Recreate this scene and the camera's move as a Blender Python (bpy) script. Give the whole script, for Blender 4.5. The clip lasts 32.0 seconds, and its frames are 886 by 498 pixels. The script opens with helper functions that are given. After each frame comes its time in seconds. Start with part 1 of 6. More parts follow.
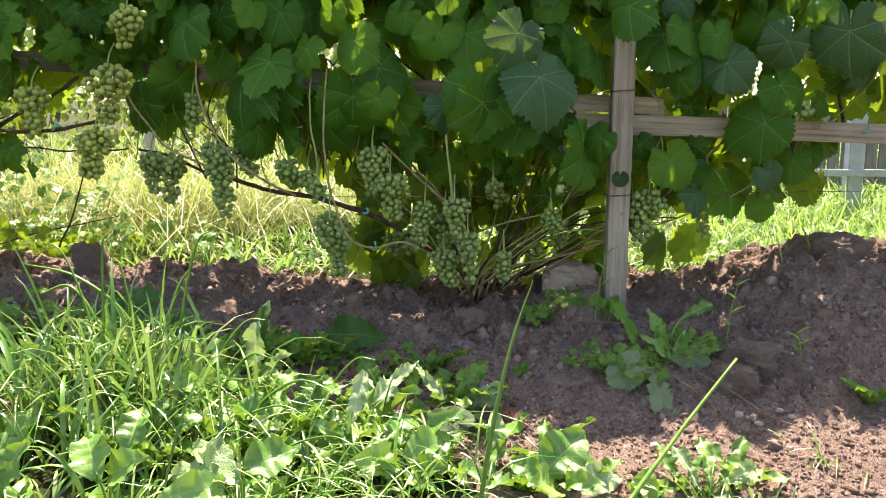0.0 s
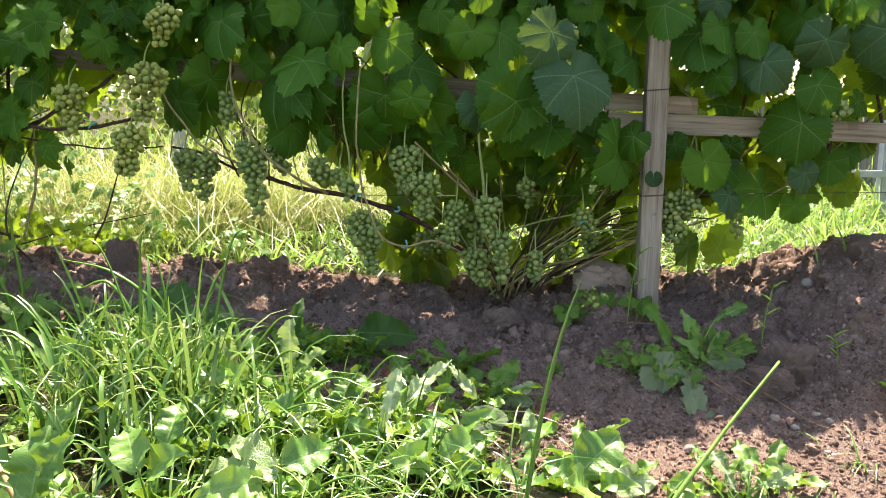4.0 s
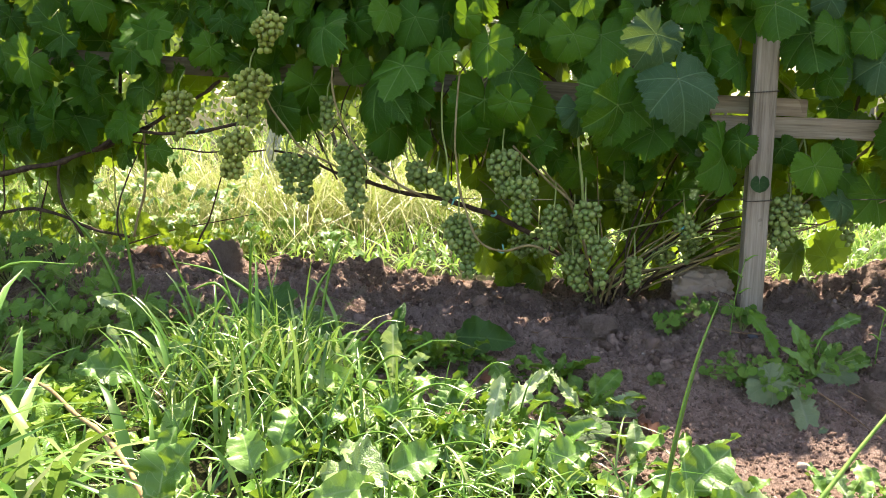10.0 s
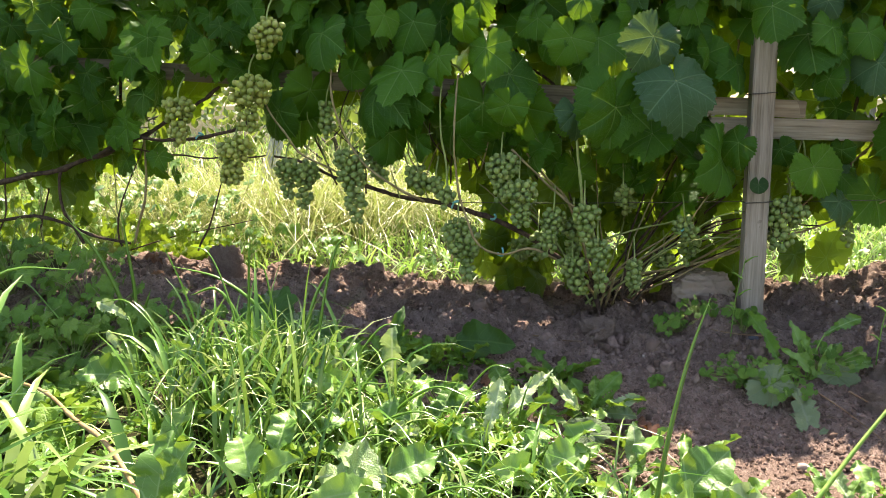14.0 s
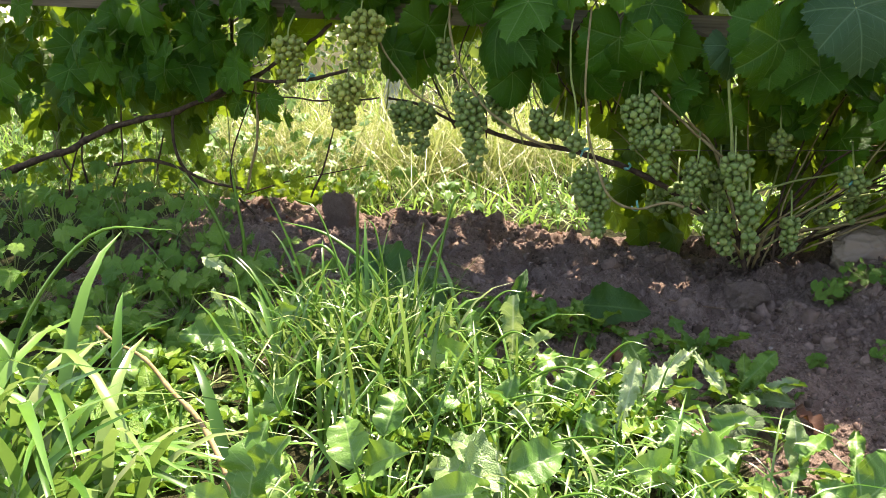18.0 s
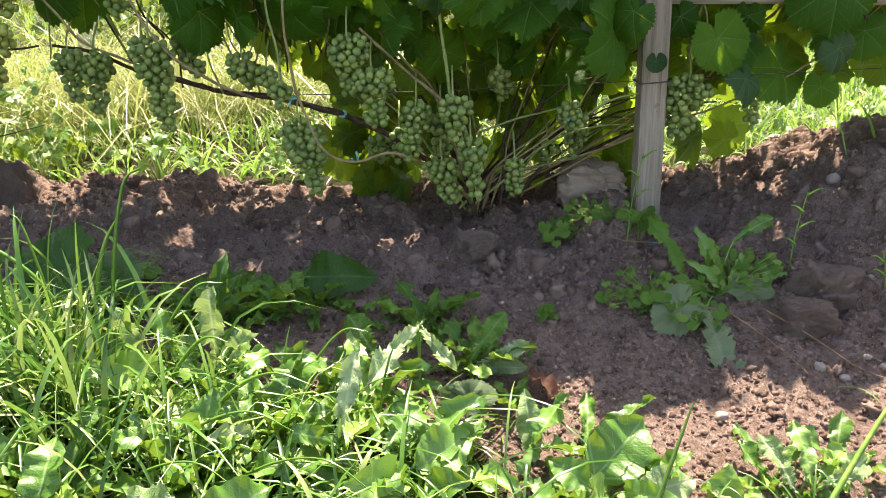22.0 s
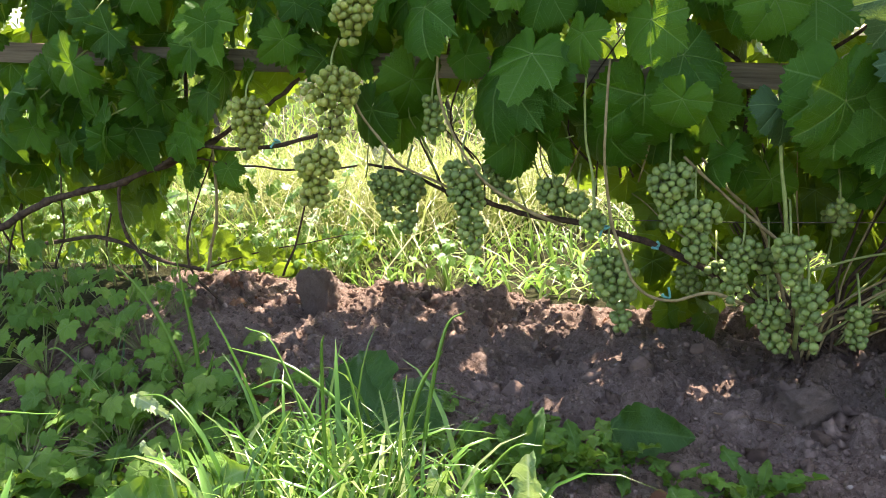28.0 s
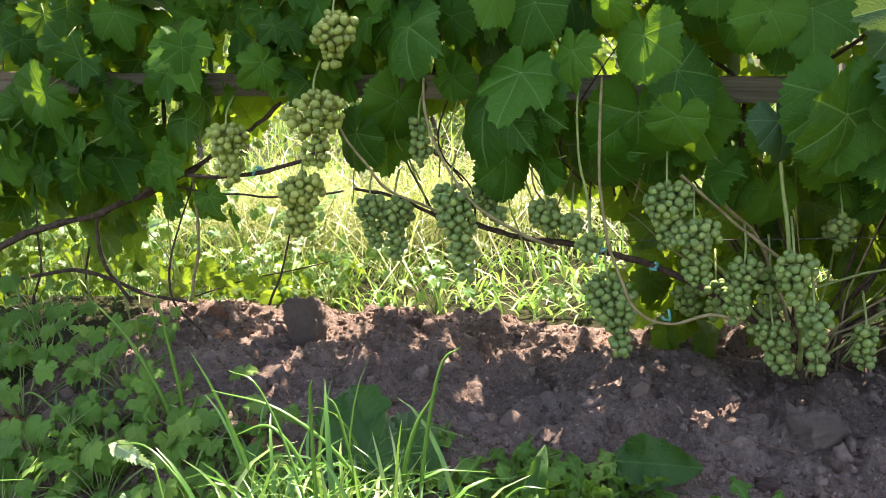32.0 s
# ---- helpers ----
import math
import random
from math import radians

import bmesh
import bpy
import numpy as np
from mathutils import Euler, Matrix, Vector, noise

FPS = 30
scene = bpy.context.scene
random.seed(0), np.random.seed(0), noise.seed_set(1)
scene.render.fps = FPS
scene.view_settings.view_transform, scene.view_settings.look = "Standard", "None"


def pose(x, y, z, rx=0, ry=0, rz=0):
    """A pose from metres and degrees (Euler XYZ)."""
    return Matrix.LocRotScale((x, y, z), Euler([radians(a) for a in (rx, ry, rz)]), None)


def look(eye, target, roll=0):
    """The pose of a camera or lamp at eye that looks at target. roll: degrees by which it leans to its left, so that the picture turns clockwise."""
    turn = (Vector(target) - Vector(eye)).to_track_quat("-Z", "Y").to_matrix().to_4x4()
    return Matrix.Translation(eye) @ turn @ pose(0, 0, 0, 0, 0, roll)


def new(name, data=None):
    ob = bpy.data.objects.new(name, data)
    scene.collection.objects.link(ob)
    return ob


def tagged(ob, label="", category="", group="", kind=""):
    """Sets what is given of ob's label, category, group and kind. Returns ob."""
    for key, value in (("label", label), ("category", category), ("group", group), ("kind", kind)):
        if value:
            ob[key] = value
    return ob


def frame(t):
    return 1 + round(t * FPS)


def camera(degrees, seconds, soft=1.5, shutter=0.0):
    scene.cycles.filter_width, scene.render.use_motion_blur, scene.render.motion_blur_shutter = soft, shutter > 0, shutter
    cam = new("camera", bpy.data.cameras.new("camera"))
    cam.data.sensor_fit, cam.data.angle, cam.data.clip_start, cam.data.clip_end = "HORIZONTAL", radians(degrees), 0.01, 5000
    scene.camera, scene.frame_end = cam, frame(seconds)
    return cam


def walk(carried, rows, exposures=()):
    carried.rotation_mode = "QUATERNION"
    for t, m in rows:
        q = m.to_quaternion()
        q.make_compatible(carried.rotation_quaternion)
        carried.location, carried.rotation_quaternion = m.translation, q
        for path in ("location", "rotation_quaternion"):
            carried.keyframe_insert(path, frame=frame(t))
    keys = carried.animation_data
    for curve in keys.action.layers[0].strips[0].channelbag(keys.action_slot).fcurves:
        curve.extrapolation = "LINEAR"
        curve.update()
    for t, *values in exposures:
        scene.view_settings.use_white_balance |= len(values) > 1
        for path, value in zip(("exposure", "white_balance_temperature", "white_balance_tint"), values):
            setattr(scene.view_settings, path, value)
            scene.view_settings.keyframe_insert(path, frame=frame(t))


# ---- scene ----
cam = camera(56.2, 32.0, soft=0.8)
PATH = [
    (0, (0.073, 0.079, 0.383), (0.004, 2.046, 0.032), 0.1),
    (0.5, (0.07, 0.084, 0.379), (-0.006, 2.044, -0.013), -0.0),
    (1, (0.067, 0.087, 0.379), (0.004, 2.047, -0.015), 0.2),
    (1.5, (0.07, 0.082, 0.377), (-0.028, 2.044, 0.004), 0.2),
    (2, (0.063, 0.087, 0.391), (-0.034, 2.047, 0.006), 0.2),
    (2.5, (0.062, 0.083, 0.384), (-0.053, 2.044, 0.009), 0.1),
    (3, (0.06, 0.08, 0.381), (-0.062, 2.046, 0.029), 0.2),
    (3.5, (0.058, 0.08, 0.382), (-0.062, 2.045, 0.03), 0.3),
    (5.5, (0.056, 0.079, 0.383), (-0.093, 2.04, 0.021), 0.1),
    (6, (0.058, 0.079, 0.382), (-0.093, 2.042, 0.025), 0.2),
    (6.5, (0.057, 0.076, 0.383), (-0.1, 2.036, 0.015), -0.1),
    (7, (0.048, 0.081, 0.387), (-0.128, 2.039, 0.018), -0.1),
    (7.5, (0.041, 0.081, 0.384), (-0.201, 2.035, 0.031), -0.2),
    (8, (0.022, 0.091, 0.391), (-0.242, 2.04, 0.027), -0.1),
    (8.5, (0.022, 0.078, 0.395), (-0.276, 2.027, 0.058), 0.4),
    (9, (0.018, 0.078, 0.391), (-0.293, 2.025, 0.056), 0.4),
    (9.5, (0.02, 0.079, 0.391), (-0.297, 2.021, 0.033), -0.1),
    (10, (0.021, 0.081, 0.394), (-0.29, 2.023, 0.035), -0.1),
    (10.5, (0.026, 0.08, 0.385), (-0.259, 2.027, 0.028), -0.1),
    (11, (0.029, 0.084, 0.387), (-0.251, 2.027, 0.008), -0.3),
    (11.5, (0.029, 0.08, 0.388), (-0.26, 2.026, 0.029), -0.3),
    (12, (0.029, 0.082, 0.388), (-0.27, 2.023, 0.012), -0.4),
    (12.5, (0.028, 0.082, 0.389), (-0.269, 2.024, 0.012), -0.4),
    (13, (0.028, 0.082, 0.385), (-0.276, 2.025, 0.018), -0.8),
    (13.5, (0.028, 0.08, 0.388), (-0.283, 2.023, 0.032), -0.6),
    (15.5, (0.036, 0.091, 0.394), (-0.334, 2.029, 0.07), -1.2),
    (16, (0.023, 0.122, 0.396), (-0.389, 2.047, 0.04), -1.1),
    (16.5, (0.006, 0.128, 0.395), (-0.461, 2.041, 0.042), -0.8),
    (17, (-0.009, 0.144, 0.395), (-0.496, 2.046, 0.011), 0.4),
    (17.5, (-0.002, 0.164, 0.399), (-0.543, 2.042, -0.024), -1.6),
    (18, (-0.006, 0.208, 0.397), (-0.597, 2.054, -0.096), -1.4),
    (18.5, (-0.014, 0.248, 0.398), (-0.592, 2.076, -0.175), -1.8),
    (19, (-0.024, 0.265, 0.413), (-0.614, 2.08, -0.184), -1.8),
    (19.5, (-0.028, 0.283, 0.417), (-0.605, 2.098, -0.194), -2.5),
    (20, (-0.014, 0.3, 0.418), (-0.548, 2.124, -0.203), -3.9),
    (20.5, (0.004, 0.316, 0.415), (-0.441, 2.159, -0.22), -4.0),
    (21, (0.014, 0.335, 0.414), (-0.293, 2.193, -0.26), -2.9),
    (21.5, (0.026, 0.368, 0.419), (-0.068, 2.236, -0.289), -3.0),
    (22, (0.035, 0.375, 0.412), (0.009, 2.256, -0.268), -1.9),
    (22.5, (0.029, 0.384, 0.413), (0.006, 2.257, -0.288), -1.9),
    (23, (0.029, 0.389, 0.416), (-0.009, 2.26, -0.289), -1.7),
    (23.5, (0.028, 0.396, 0.414), (-0.052, 2.267, -0.289), -2.3),
    (24, (0.017, 0.41, 0.422), (0.033, 2.272, -0.309), -2.7),
    (24.5, (0.014, 0.412, 0.426), (-0.001, 2.296, -0.247), -1.9),
    (25, (0.013, 0.433, 0.434), (-0.034, 2.314, -0.243), -3.0),
    (25.5, (-0.002, 0.449, 0.434), (-0.123, 2.333, -0.226), -1.7),
    (26, (-0.016, 0.438, 0.437), (-0.201, 2.301, -0.266), -1.8),
    (26.5, (-0.034, 0.441, 0.442), (-0.413, 2.312, -0.156), -2.5),
    (28.5, (-0.085, 0.479, 0.468), (-0.714, 2.32, 0.004), -3.2),
    (29, (-0.091, 0.488, 0.464), (-0.774, 2.305, -0.018), -3.8),
    (29.5, (-0.084, 0.5, 0.464), (-0.702, 2.348, 0.013), -3.5),
    (30, (-0.084, 0.501, 0.468), (-0.693, 2.354, 0.026), -3.6),
    (30.5, (-0.082, 0.51, 0.466), (-0.623, 2.386, 0.032), -3.6),
    (31, (-0.09, 0.507, 0.468), (-0.623, 2.391, 0.06), -3.1),
    (31.5, (-0.092, 0.507, 0.472), (-0.644, 2.377, 0.025), -4.2),
    (32, (-0.092, 0.513, 0.475), (-0.653, 2.381, 0.034), -4.2),
]
walk(cam, [(t, look(eye, target, roll)) for t, eye, target, roll in PATH], exposures=((0.0, 1.86, 7600, 16), (13.0, 1.80, 7600, 16), (18.0, 1.70, 7600, 16), (20.0, 1.78, 7600, 16), (24.0, 1.86, 7650, 16), (29.0, 2.06, 7250, 18), (32.0, 2.10, 7250, 18)))

# ---- world, sun ----
SUN_EL, SUN_AZ = 60.0, 8.0          # degrees above the ground; degrees to the right of straight ahead (+y)
world = bpy.data.worlds.new("world")
scene.world = world
world.use_nodes = True
wn = world.node_tree
sky = wn.nodes.new("ShaderNodeTexSky")
sky.sky_type, sky.sun_disc = "NISHITA", False
sky.sun_elevation, sky.sun_rotation = radians(SUN_EL), radians(SUN_AZ)
sky.air_density, sky.dust_density = 1.0, 1.5
wn.nodes["Background"].inputs["Strength"].default_value = 0.13
wn.links.new(sky.outputs[0], wn.nodes["Background"].inputs["Color"])
sun = new("sun", bpy.data.lights.new("sun", "SUN"))
sun.data.energy, sun.data.angle, sun.data.color = 4.9, radians(0.6), (1.0, 0.965, 0.88)
sx = math.cos(radians(SUN_EL)) * math.sin(radians(SUN_AZ))
sy = math.cos(radians(SUN_EL)) * math.cos(radians(SUN_AZ))
sun.matrix_world = look((sx * 20, sy * 20, math.sin(radians(SUN_EL)) * 20), (0, 0, 0))


# ---- materials ----
class Nodes:
    """A small wrapper that adds nodes to one material."""

    def __init__(self, name):
        self.mat = bpy.data.materials.new(name)
        self.mat.use_nodes = True
        self.tree = self.mat.node_tree
        self.bsdf = self.tree.nodes["Principled BSDF"]
        self.output = self.tree.nodes["Material Output"]

    def add(self, kind, **ins):
        n = self.tree.nodes.new(kind)
        for k, v in ins.items():
            self.put(n.inputs[int(k[1:])] if k[0] == "i" and k[1:].isdigit() else n.inputs[k], v)
        return n

    def put(self, socket, v):
        if isinstance(v, bpy.types.NodeSocket):
            self.tree.links.new(v, socket)
        elif hasattr(v, "outputs"):
            self.tree.links.new(v.outputs[0], socket)
        else:
            socket.default_value = v

    def math(self, op, a, b=0.0, clamp=False):
        n = self.add("ShaderNodeMath", i0=a, i1=b)
        n.operation, n.use_clamp = op, clamp
        return n.outputs[0]

    def noise(self, scale, detail=4.0, rough=0.6, vector=None):
        n = self.add("ShaderNodeTexNoise", Scale=scale, Detail=detail, Roughness=rough)
        if vector is not None:
            self.put(n.inputs["Vector"], vector)
        return n.outputs["Fac"]

    def ramp(self, fac, stops):
        n = self.add("ShaderNodeValToRGB", Fac=fac)
        while len(n.color_ramp.elements) < len(stops):
            n.color_ramp.elements.new(0.5)
        for e, (at, c) in zip(n.color_ramp.elements, stops):
            e.position, e.color = at, (*c, 1.0)
        return n.outputs["Color"]

    def mix(self, fac, a, b, blend="MIX"):
        n = self.add("ShaderNodeMix")
        n.data_type, n.blend_type = "RGBA", blend
        self.put(n.inputs[0], fac)
        self.put(n.inputs[6], a if not isinstance(a, tuple) else (*a, 1.0))
        self.put(n.inputs[7], b if not isinstance(b, tuple) else (*b, 1.0))
        return n.outputs[2]

    def bump(self, height, strength, distance):
        n = self.add("ShaderNodeBump", Strength=strength, Distance=distance, Height=height)
        self.put(self.bsdf.inputs["Normal"], n)
        return n.outputs[0]

    def coords(self, which="Object"):
        return self.add("ShaderNodeTexCoord").outputs[which]

    def chance(self, island=False):
        if island:
            return self.add("ShaderNodeNewGeometry").outputs["Random Per Island"]
        return self.add("ShaderNodeObjectInfo").outputs["Random"]


def leaf_material(name, dark, mid, light, vein, through_light, island=False, rough=0.40, glow=0.35, crinkle=45.0, veins=True, relief=0.6, gloss=0.28):
    """A leaf: colour from leaf to leaf, paler veins, blotches, crinkled surface, and light passing through the blade."""
    m = Nodes(name)
    uv = m.coords("UV")
    tone = m.ramp(m.chance(island), [(0.0, dark), (0.5, mid), (1.0, light)])
    blotch = m.noise(26.0, 5.0, 0.65, m.coords("Generated") if not island else m.coords("Object"))
    col = m.mix(m.math("MULTIPLY", m.math("SUBTRACT", blotch, 0.35, True), 0.9), tone, mid)
    height = m.noise(crinkle, 3.0, 0.5, m.coords("Object"))
    if veins:
        xyz = m.add("ShaderNodeSeparateXYZ", i0=uv)
        u = m.math("ABSOLUTE", m.math("SUBTRACT", xyz.outputs[0], 0.5))
        v = m.math("SUBTRACT", xyz.outputs[1], 0.5)
        line = None
        for a in (0.0, 52.0, 106.0):
            across = m.math("ABSOLUTE", m.math("ADD", m.math("MULTIPLY", u, math.cos(radians(a))), m.math("MULTIPLY", v, math.sin(radians(a)))))
            along = m.math("SUBTRACT", m.math("MULTIPLY", u, math.sin(radians(a))), m.math("MULTIPLY", v, math.cos(radians(a))))
            hit = m.math("MULTIPLY", m.math("SUBTRACT", 1.0, m.math("DIVIDE", across, 0.0078), True), m.math("GREATER_THAN", along, 0.0))
            line = hit if line is None else m.math("MAXIMUM", line, hit)
        side_line = None
        for a in (0.0, 52.0, 106.0):
            across = m.math("ABSOLUTE", m.math("ADD", m.math("MULTIPLY", u, math.cos(radians(a))), m.math("MULTIPLY", v, math.sin(radians(a)))))
            along = m.math("SUBTRACT", m.math("MULTIPLY", u, math.sin(radians(a))), m.math("MULTIPLY", v, math.cos(radians(a))))
            step = m.math("FRACT", m.math("DIVIDE", m.math("SUBTRACT", along, m.math("MULTIPLY", across, 0.8)), 0.062))
            hit = m.math("SUBTRACT", 1.0, m.math("DIVIDE", m.math("ABSOLUTE", m.math("SUBTRACT", step, 0.5)), 0.06), True)
            hit = m.math("MULTIPLY", hit, m.math("MULTIPLY", m.math("GREATER_THAN", along, 0.03), m.math("LESS_THAN", across, m.math("MULTIPLY", along, 0.5))))
            side_line = hit if side_line is None else m.math("MAXIMUM", side_line, hit)
        line = m.math("MAXIMUM", line, m.math("MULTIPLY", side_line, 0.45))
        col = m.mix(m.math("MULTIPLY", line, 0.75), col, vein)
        height = m.math("SUBTRACT", height, m.math("MULTIPLY", line, 0.5))
    m.put(m.bsdf.inputs["Base Color"], col)
    m.put(m.bsdf.inputs["Roughness"], m.math("ADD", m.math("MULTIPLY", blotch, 0.3), rough - 0.12))
    m.bsdf.inputs["Specular IOR Level"].default_value = gloss
    cellv = m.add("ShaderNodeTexVoronoi", Vector=uv, Scale=15.0)
    cellv.feature = "DISTANCE_TO_EDGE"
    net = m.math("SUBTRACT", 1.0, m.math("MULTIPLY", cellv.outputs["Distance"], 9.0), True)
    height = m.math("SUBTRACT", m.math("MULTIPLY", height, 0.7), m.math("MULTIPLY", net, 0.16 if veins else 0.0))
    nrm = m.bump(height, relief, 0.004)
    trans = m.add("ShaderNodeBsdfTranslucent", Color=m.mix(0.35, through_light, col), Normal=nrm)
    both = m.add("ShaderNodeMixShader", Fac=glow, i1=m.bsdf, i2=trans)
    m.put(m.output.inputs["Surface"], both)
    return m.mat


def grass_material(name, stops, glow=0.35):
    m = Nodes(name)
    tone = m.ramp(m.chance(True), stops)
    streak = m.noise(45.0, 3.0, 0.6, m.coords("Object"))
    col = m.mix(m.math("MULTIPLY", streak, 0.45), tone, stops[0][1])
    m.put(m.bsdf.inputs["Base Color"], col)
    m.bsdf.inputs["Roughness"].default_value = 0.27
    m.bsdf.inputs["Specular IOR Level"].default_value = 0.55
    trans = m.add("ShaderNodeBsdfTranslucent", Color=m.mix(0.5, col, (0.34, 0.52, 0.10)))
    m.put(m.output.inputs["Surface"], m.add("ShaderNodeMixShader", Fac=glow, i1=m.bsdf, i2=trans))
    return m.mat


def soil_material(name, dark, mid, light, lumps=38.0, relief=0.013):
    m = Nodes(name)
    pos = m.coords("Object")
    big = m.noise(5.0, 4.0, 0.6, pos)
    fine = m.noise(lumps * 3, 7.0, 0.75, pos)
    grain = m.noise(lumps * 24, 3.0, 0.6, pos)
    fac = m.math("ADD", m.math("MULTIPLY", big, 0.5), m.math("MULTIPLY", fine, 0.5))
    col = m.ramp(fac, [(0.38, dark), (0.5, mid), (0.62, light)])
    bent = m.add("ShaderNodeVectorMath", i0=pos)
    bent.operation = "MULTIPLY_ADD"
    bent.inputs[1].default_value = (1, 1, 1)
    m.put(bent.inputs[2], m.add("ShaderNodeMapping", Vector=m.add("ShaderNodeTexNoise", Vector=pos, Scale=110.0).outputs["Color"], Scale=(0.012, 0.012, 0.012)).outputs[0])
    for size, share in ((120.0, 0.42), (300.0, 0.38)):
        crumb = m.add("ShaderNodeTexVoronoi", Vector=bent.outputs[0], Scale=size)
        tone = m.add("ShaderNodeSeparateXYZ", i0=crumb.outputs["Color"]).outputs[0]
        col = m.mix(share, col, m.ramp(tone, [(0.0, dark), (0.55, mid), (1.0, light)]))
    speck = m.add("ShaderNodeTexVoronoi", Vector=pos, Scale=190.0)
    pale = m.math("MULTIPLY", m.math("LESS_THAN", speck.outputs["Distance"], 0.16), m.math("GREATER_THAN", m.noise(60.0, 2.0, 0.5, pos), 0.56))
    col = m.mix(m.math("MULTIPLY", pale, 0.7), col, (0.36, 0.31, 0.26))
    m.put(m.bsdf.inputs["Base Color"], col)
    m.bsdf.inputs["Roughness"].default_value = 0.95
    m.bsdf.inputs["Specular IOR Level"].default_value = 0.12
    h = m.math("ADD", fine, m.math("MULTIPLY", grain, 0.5))
    m.bump(h, 1.0, relief)
    return m.mat


def wood_material(name, dark, mid, light, axis):
    """Weathered sawn wood with grain along the local axis given (0 x, 1 y, 2 z)."""
    m = Nodes(name)
    stretch = [38.0, 38.0, 38.0]
    stretch[axis] = 1.6
    pos = m.add("ShaderNodeMapping", Vector=m.coords("Object"), Scale=tuple(stretch)).outputs[0]
    grain = m.noise(4.0, 6.0, 0.65, pos)
    broad = m.noise(7.0, 3.0, 0.5, m.coords("Object"))
    col = m.ramp(m.math("ADD", m.math("MULTIPLY", grain, 0.75), m.math("MULTIPLY", broad, 0.3)), [(0.35, dark), (0.52, mid), (0.72, light)])
    col = m.mix(m.math("MULTIPLY", m.math("GREATER_THAN", m.noise(16.0, 3.0, 0.5, m.coords("Object")), 0.66), 0.45), col, dark)
    m.put(m.bsdf.inputs["Base Color"], col)
    m.bsdf.inputs["Roughness"].default_value = 0.85
    m.bsdf.inputs["Specular IOR Level"].default_value = 0.2
    m.bump(grain, 0.6, 0.003)
    return m.mat


def plain_material(name, a, b, scale=60.0, rough=0.7, metal=0.0, relief=0.3, island=False, dist=0.002):
    m = Nodes(name)
    f = m.noise(scale, 5.0, 0.65, m.coords("Object"))
    col = m.ramp(f, [(0.35, a), (0.65, b)])
    if island:
        col = m.mix(m.math("MULTIPLY", m.chance(True), 0.5), col, a)
    m.put(m.bsdf.inputs["Base Color"], col)
    m.bsdf.inputs["Roughness"].default_value, m.bsdf.inputs["Metallic"].default_value = rough, metal
    m.bsdf.inputs["Specular IOR Level"].default_value = 0.25
    m.bump(f, relief, dist)
    return m.mat


def grape_material(name, a, b, c):
    m = Nodes(name)
    pos = m.coords("Object")
    col = m.ramp(m.chance(), [(0.0, a), (0.6, b), (1.0, c)])
    bloom = m.noise(260.0, 4.0, 0.6, pos)
    col = m.mix(m.math("MULTIPLY", m.math("SUBTRACT", bloom, 0.34, True), 1.1), col, tuple(0.5 * q + 0.14 for q in c))
    m.put(m.bsdf.inputs["Base Color"], col)
    m.put(m.bsdf.inputs["Roughness"], m.math("ADD", m.math("MULTIPLY", bloom, 0.4), 0.34))
    m.bsdf.inputs["Subsurface Weight"].default_value = 0.35
    m.bsdf.inputs["Subsurface Radius"].default_value = (0.004, 0.006, 0.002)
    m.bsdf.inputs["Subsurface Scale"].default_value = 1.0
    m.bsdf.inputs["Specular IOR Level"].default_value = 0.4
    return m.mat


VINE_LEAF = leaf_material("vine_leaf", (0.016, 0.074, 0.006), (0.032, 0.122, 0.007), (0.075, 0.195, 0.011), (0.17, 0.29, 0.08), (0.33, 0.55, 0.025), glow=0.25, gloss=0.24, rough=0.36)
# fill leaves: shade of the canopy gaps is put into the dark tones
SHADED_FILL = leaf_material("vine_leaf_shaded", (0.013, 0.042, 0.006), (0.030, 0.082, 0.009), (0.075, 0.145, 0.015), (0.13, 0.24, 0.09), (0.50, 0.70, 0.045), island=True, glow=0.38)
# vine leaf with the sky's bluish reflection put into its base colour
SKY_TINT_LEAF = leaf_material("vine_leaf_sky_tint", (0.024, 0.076, 0.024), (0.034, 0.092, 0.030), (0.048, 0.112, 0.036), (0.15, 0.25, 0.12), (0.28, 0.42, 0.06), glow=0.18, rough=0.38)
WEED_LEAF = leaf_material("weed_leaf", (0.058, 0.15, 0.022), (0.115, 0.25, 0.036), (0.21, 0.34, 0.060), (0.16, 0.27, 0.09), (0.38, 0.58, 0.05), glow=0.27)
# sunlit copy of WEED_LEAF: sun contrast is put into its wider tones
SUNLIT_LEAF = leaf_material("sunlit_leaf", (0.045, 0.13, 0.016), (0.10, 0.23, 0.032), (0.24, 0.40, 0.085), (0.28, 0.40, 0.15), (0.38, 0.58, 0.05), glow=0.22, relief=0.22, rough=0.34, gloss=0.55)
# whitish leaf colour that stands for sun glints on green leaves
GLINT_LEAF = leaf_material("glint_leaf", (0.26, 0.38, 0.16), (0.34, 0.45, 0.22), (0.42, 0.52, 0.3), (0.55, 0.62, 0.48), (0.75, 0.82, 0.5), glow=0.5)
DRY_LEAF = leaf_material("dry_leaf", (0.10, 0.042, 0.024), (0.17, 0.072, 0.038), (0.27, 0.135, 0.07), (0.28, 0.16, 0.09), (0.4, 0.16, 0.06), glow=0.2, rough=0.6, relief=0.25)
FAR_LEAF = leaf_material("far_leaf", (0.05, 0.10, 0.03), (0.075, 0.14, 0.035), (0.12, 0.19, 0.05), (0.14, 0.22, 0.08), (0.40, 0.52, 0.08), island=True, glow=0.35, veins=False)
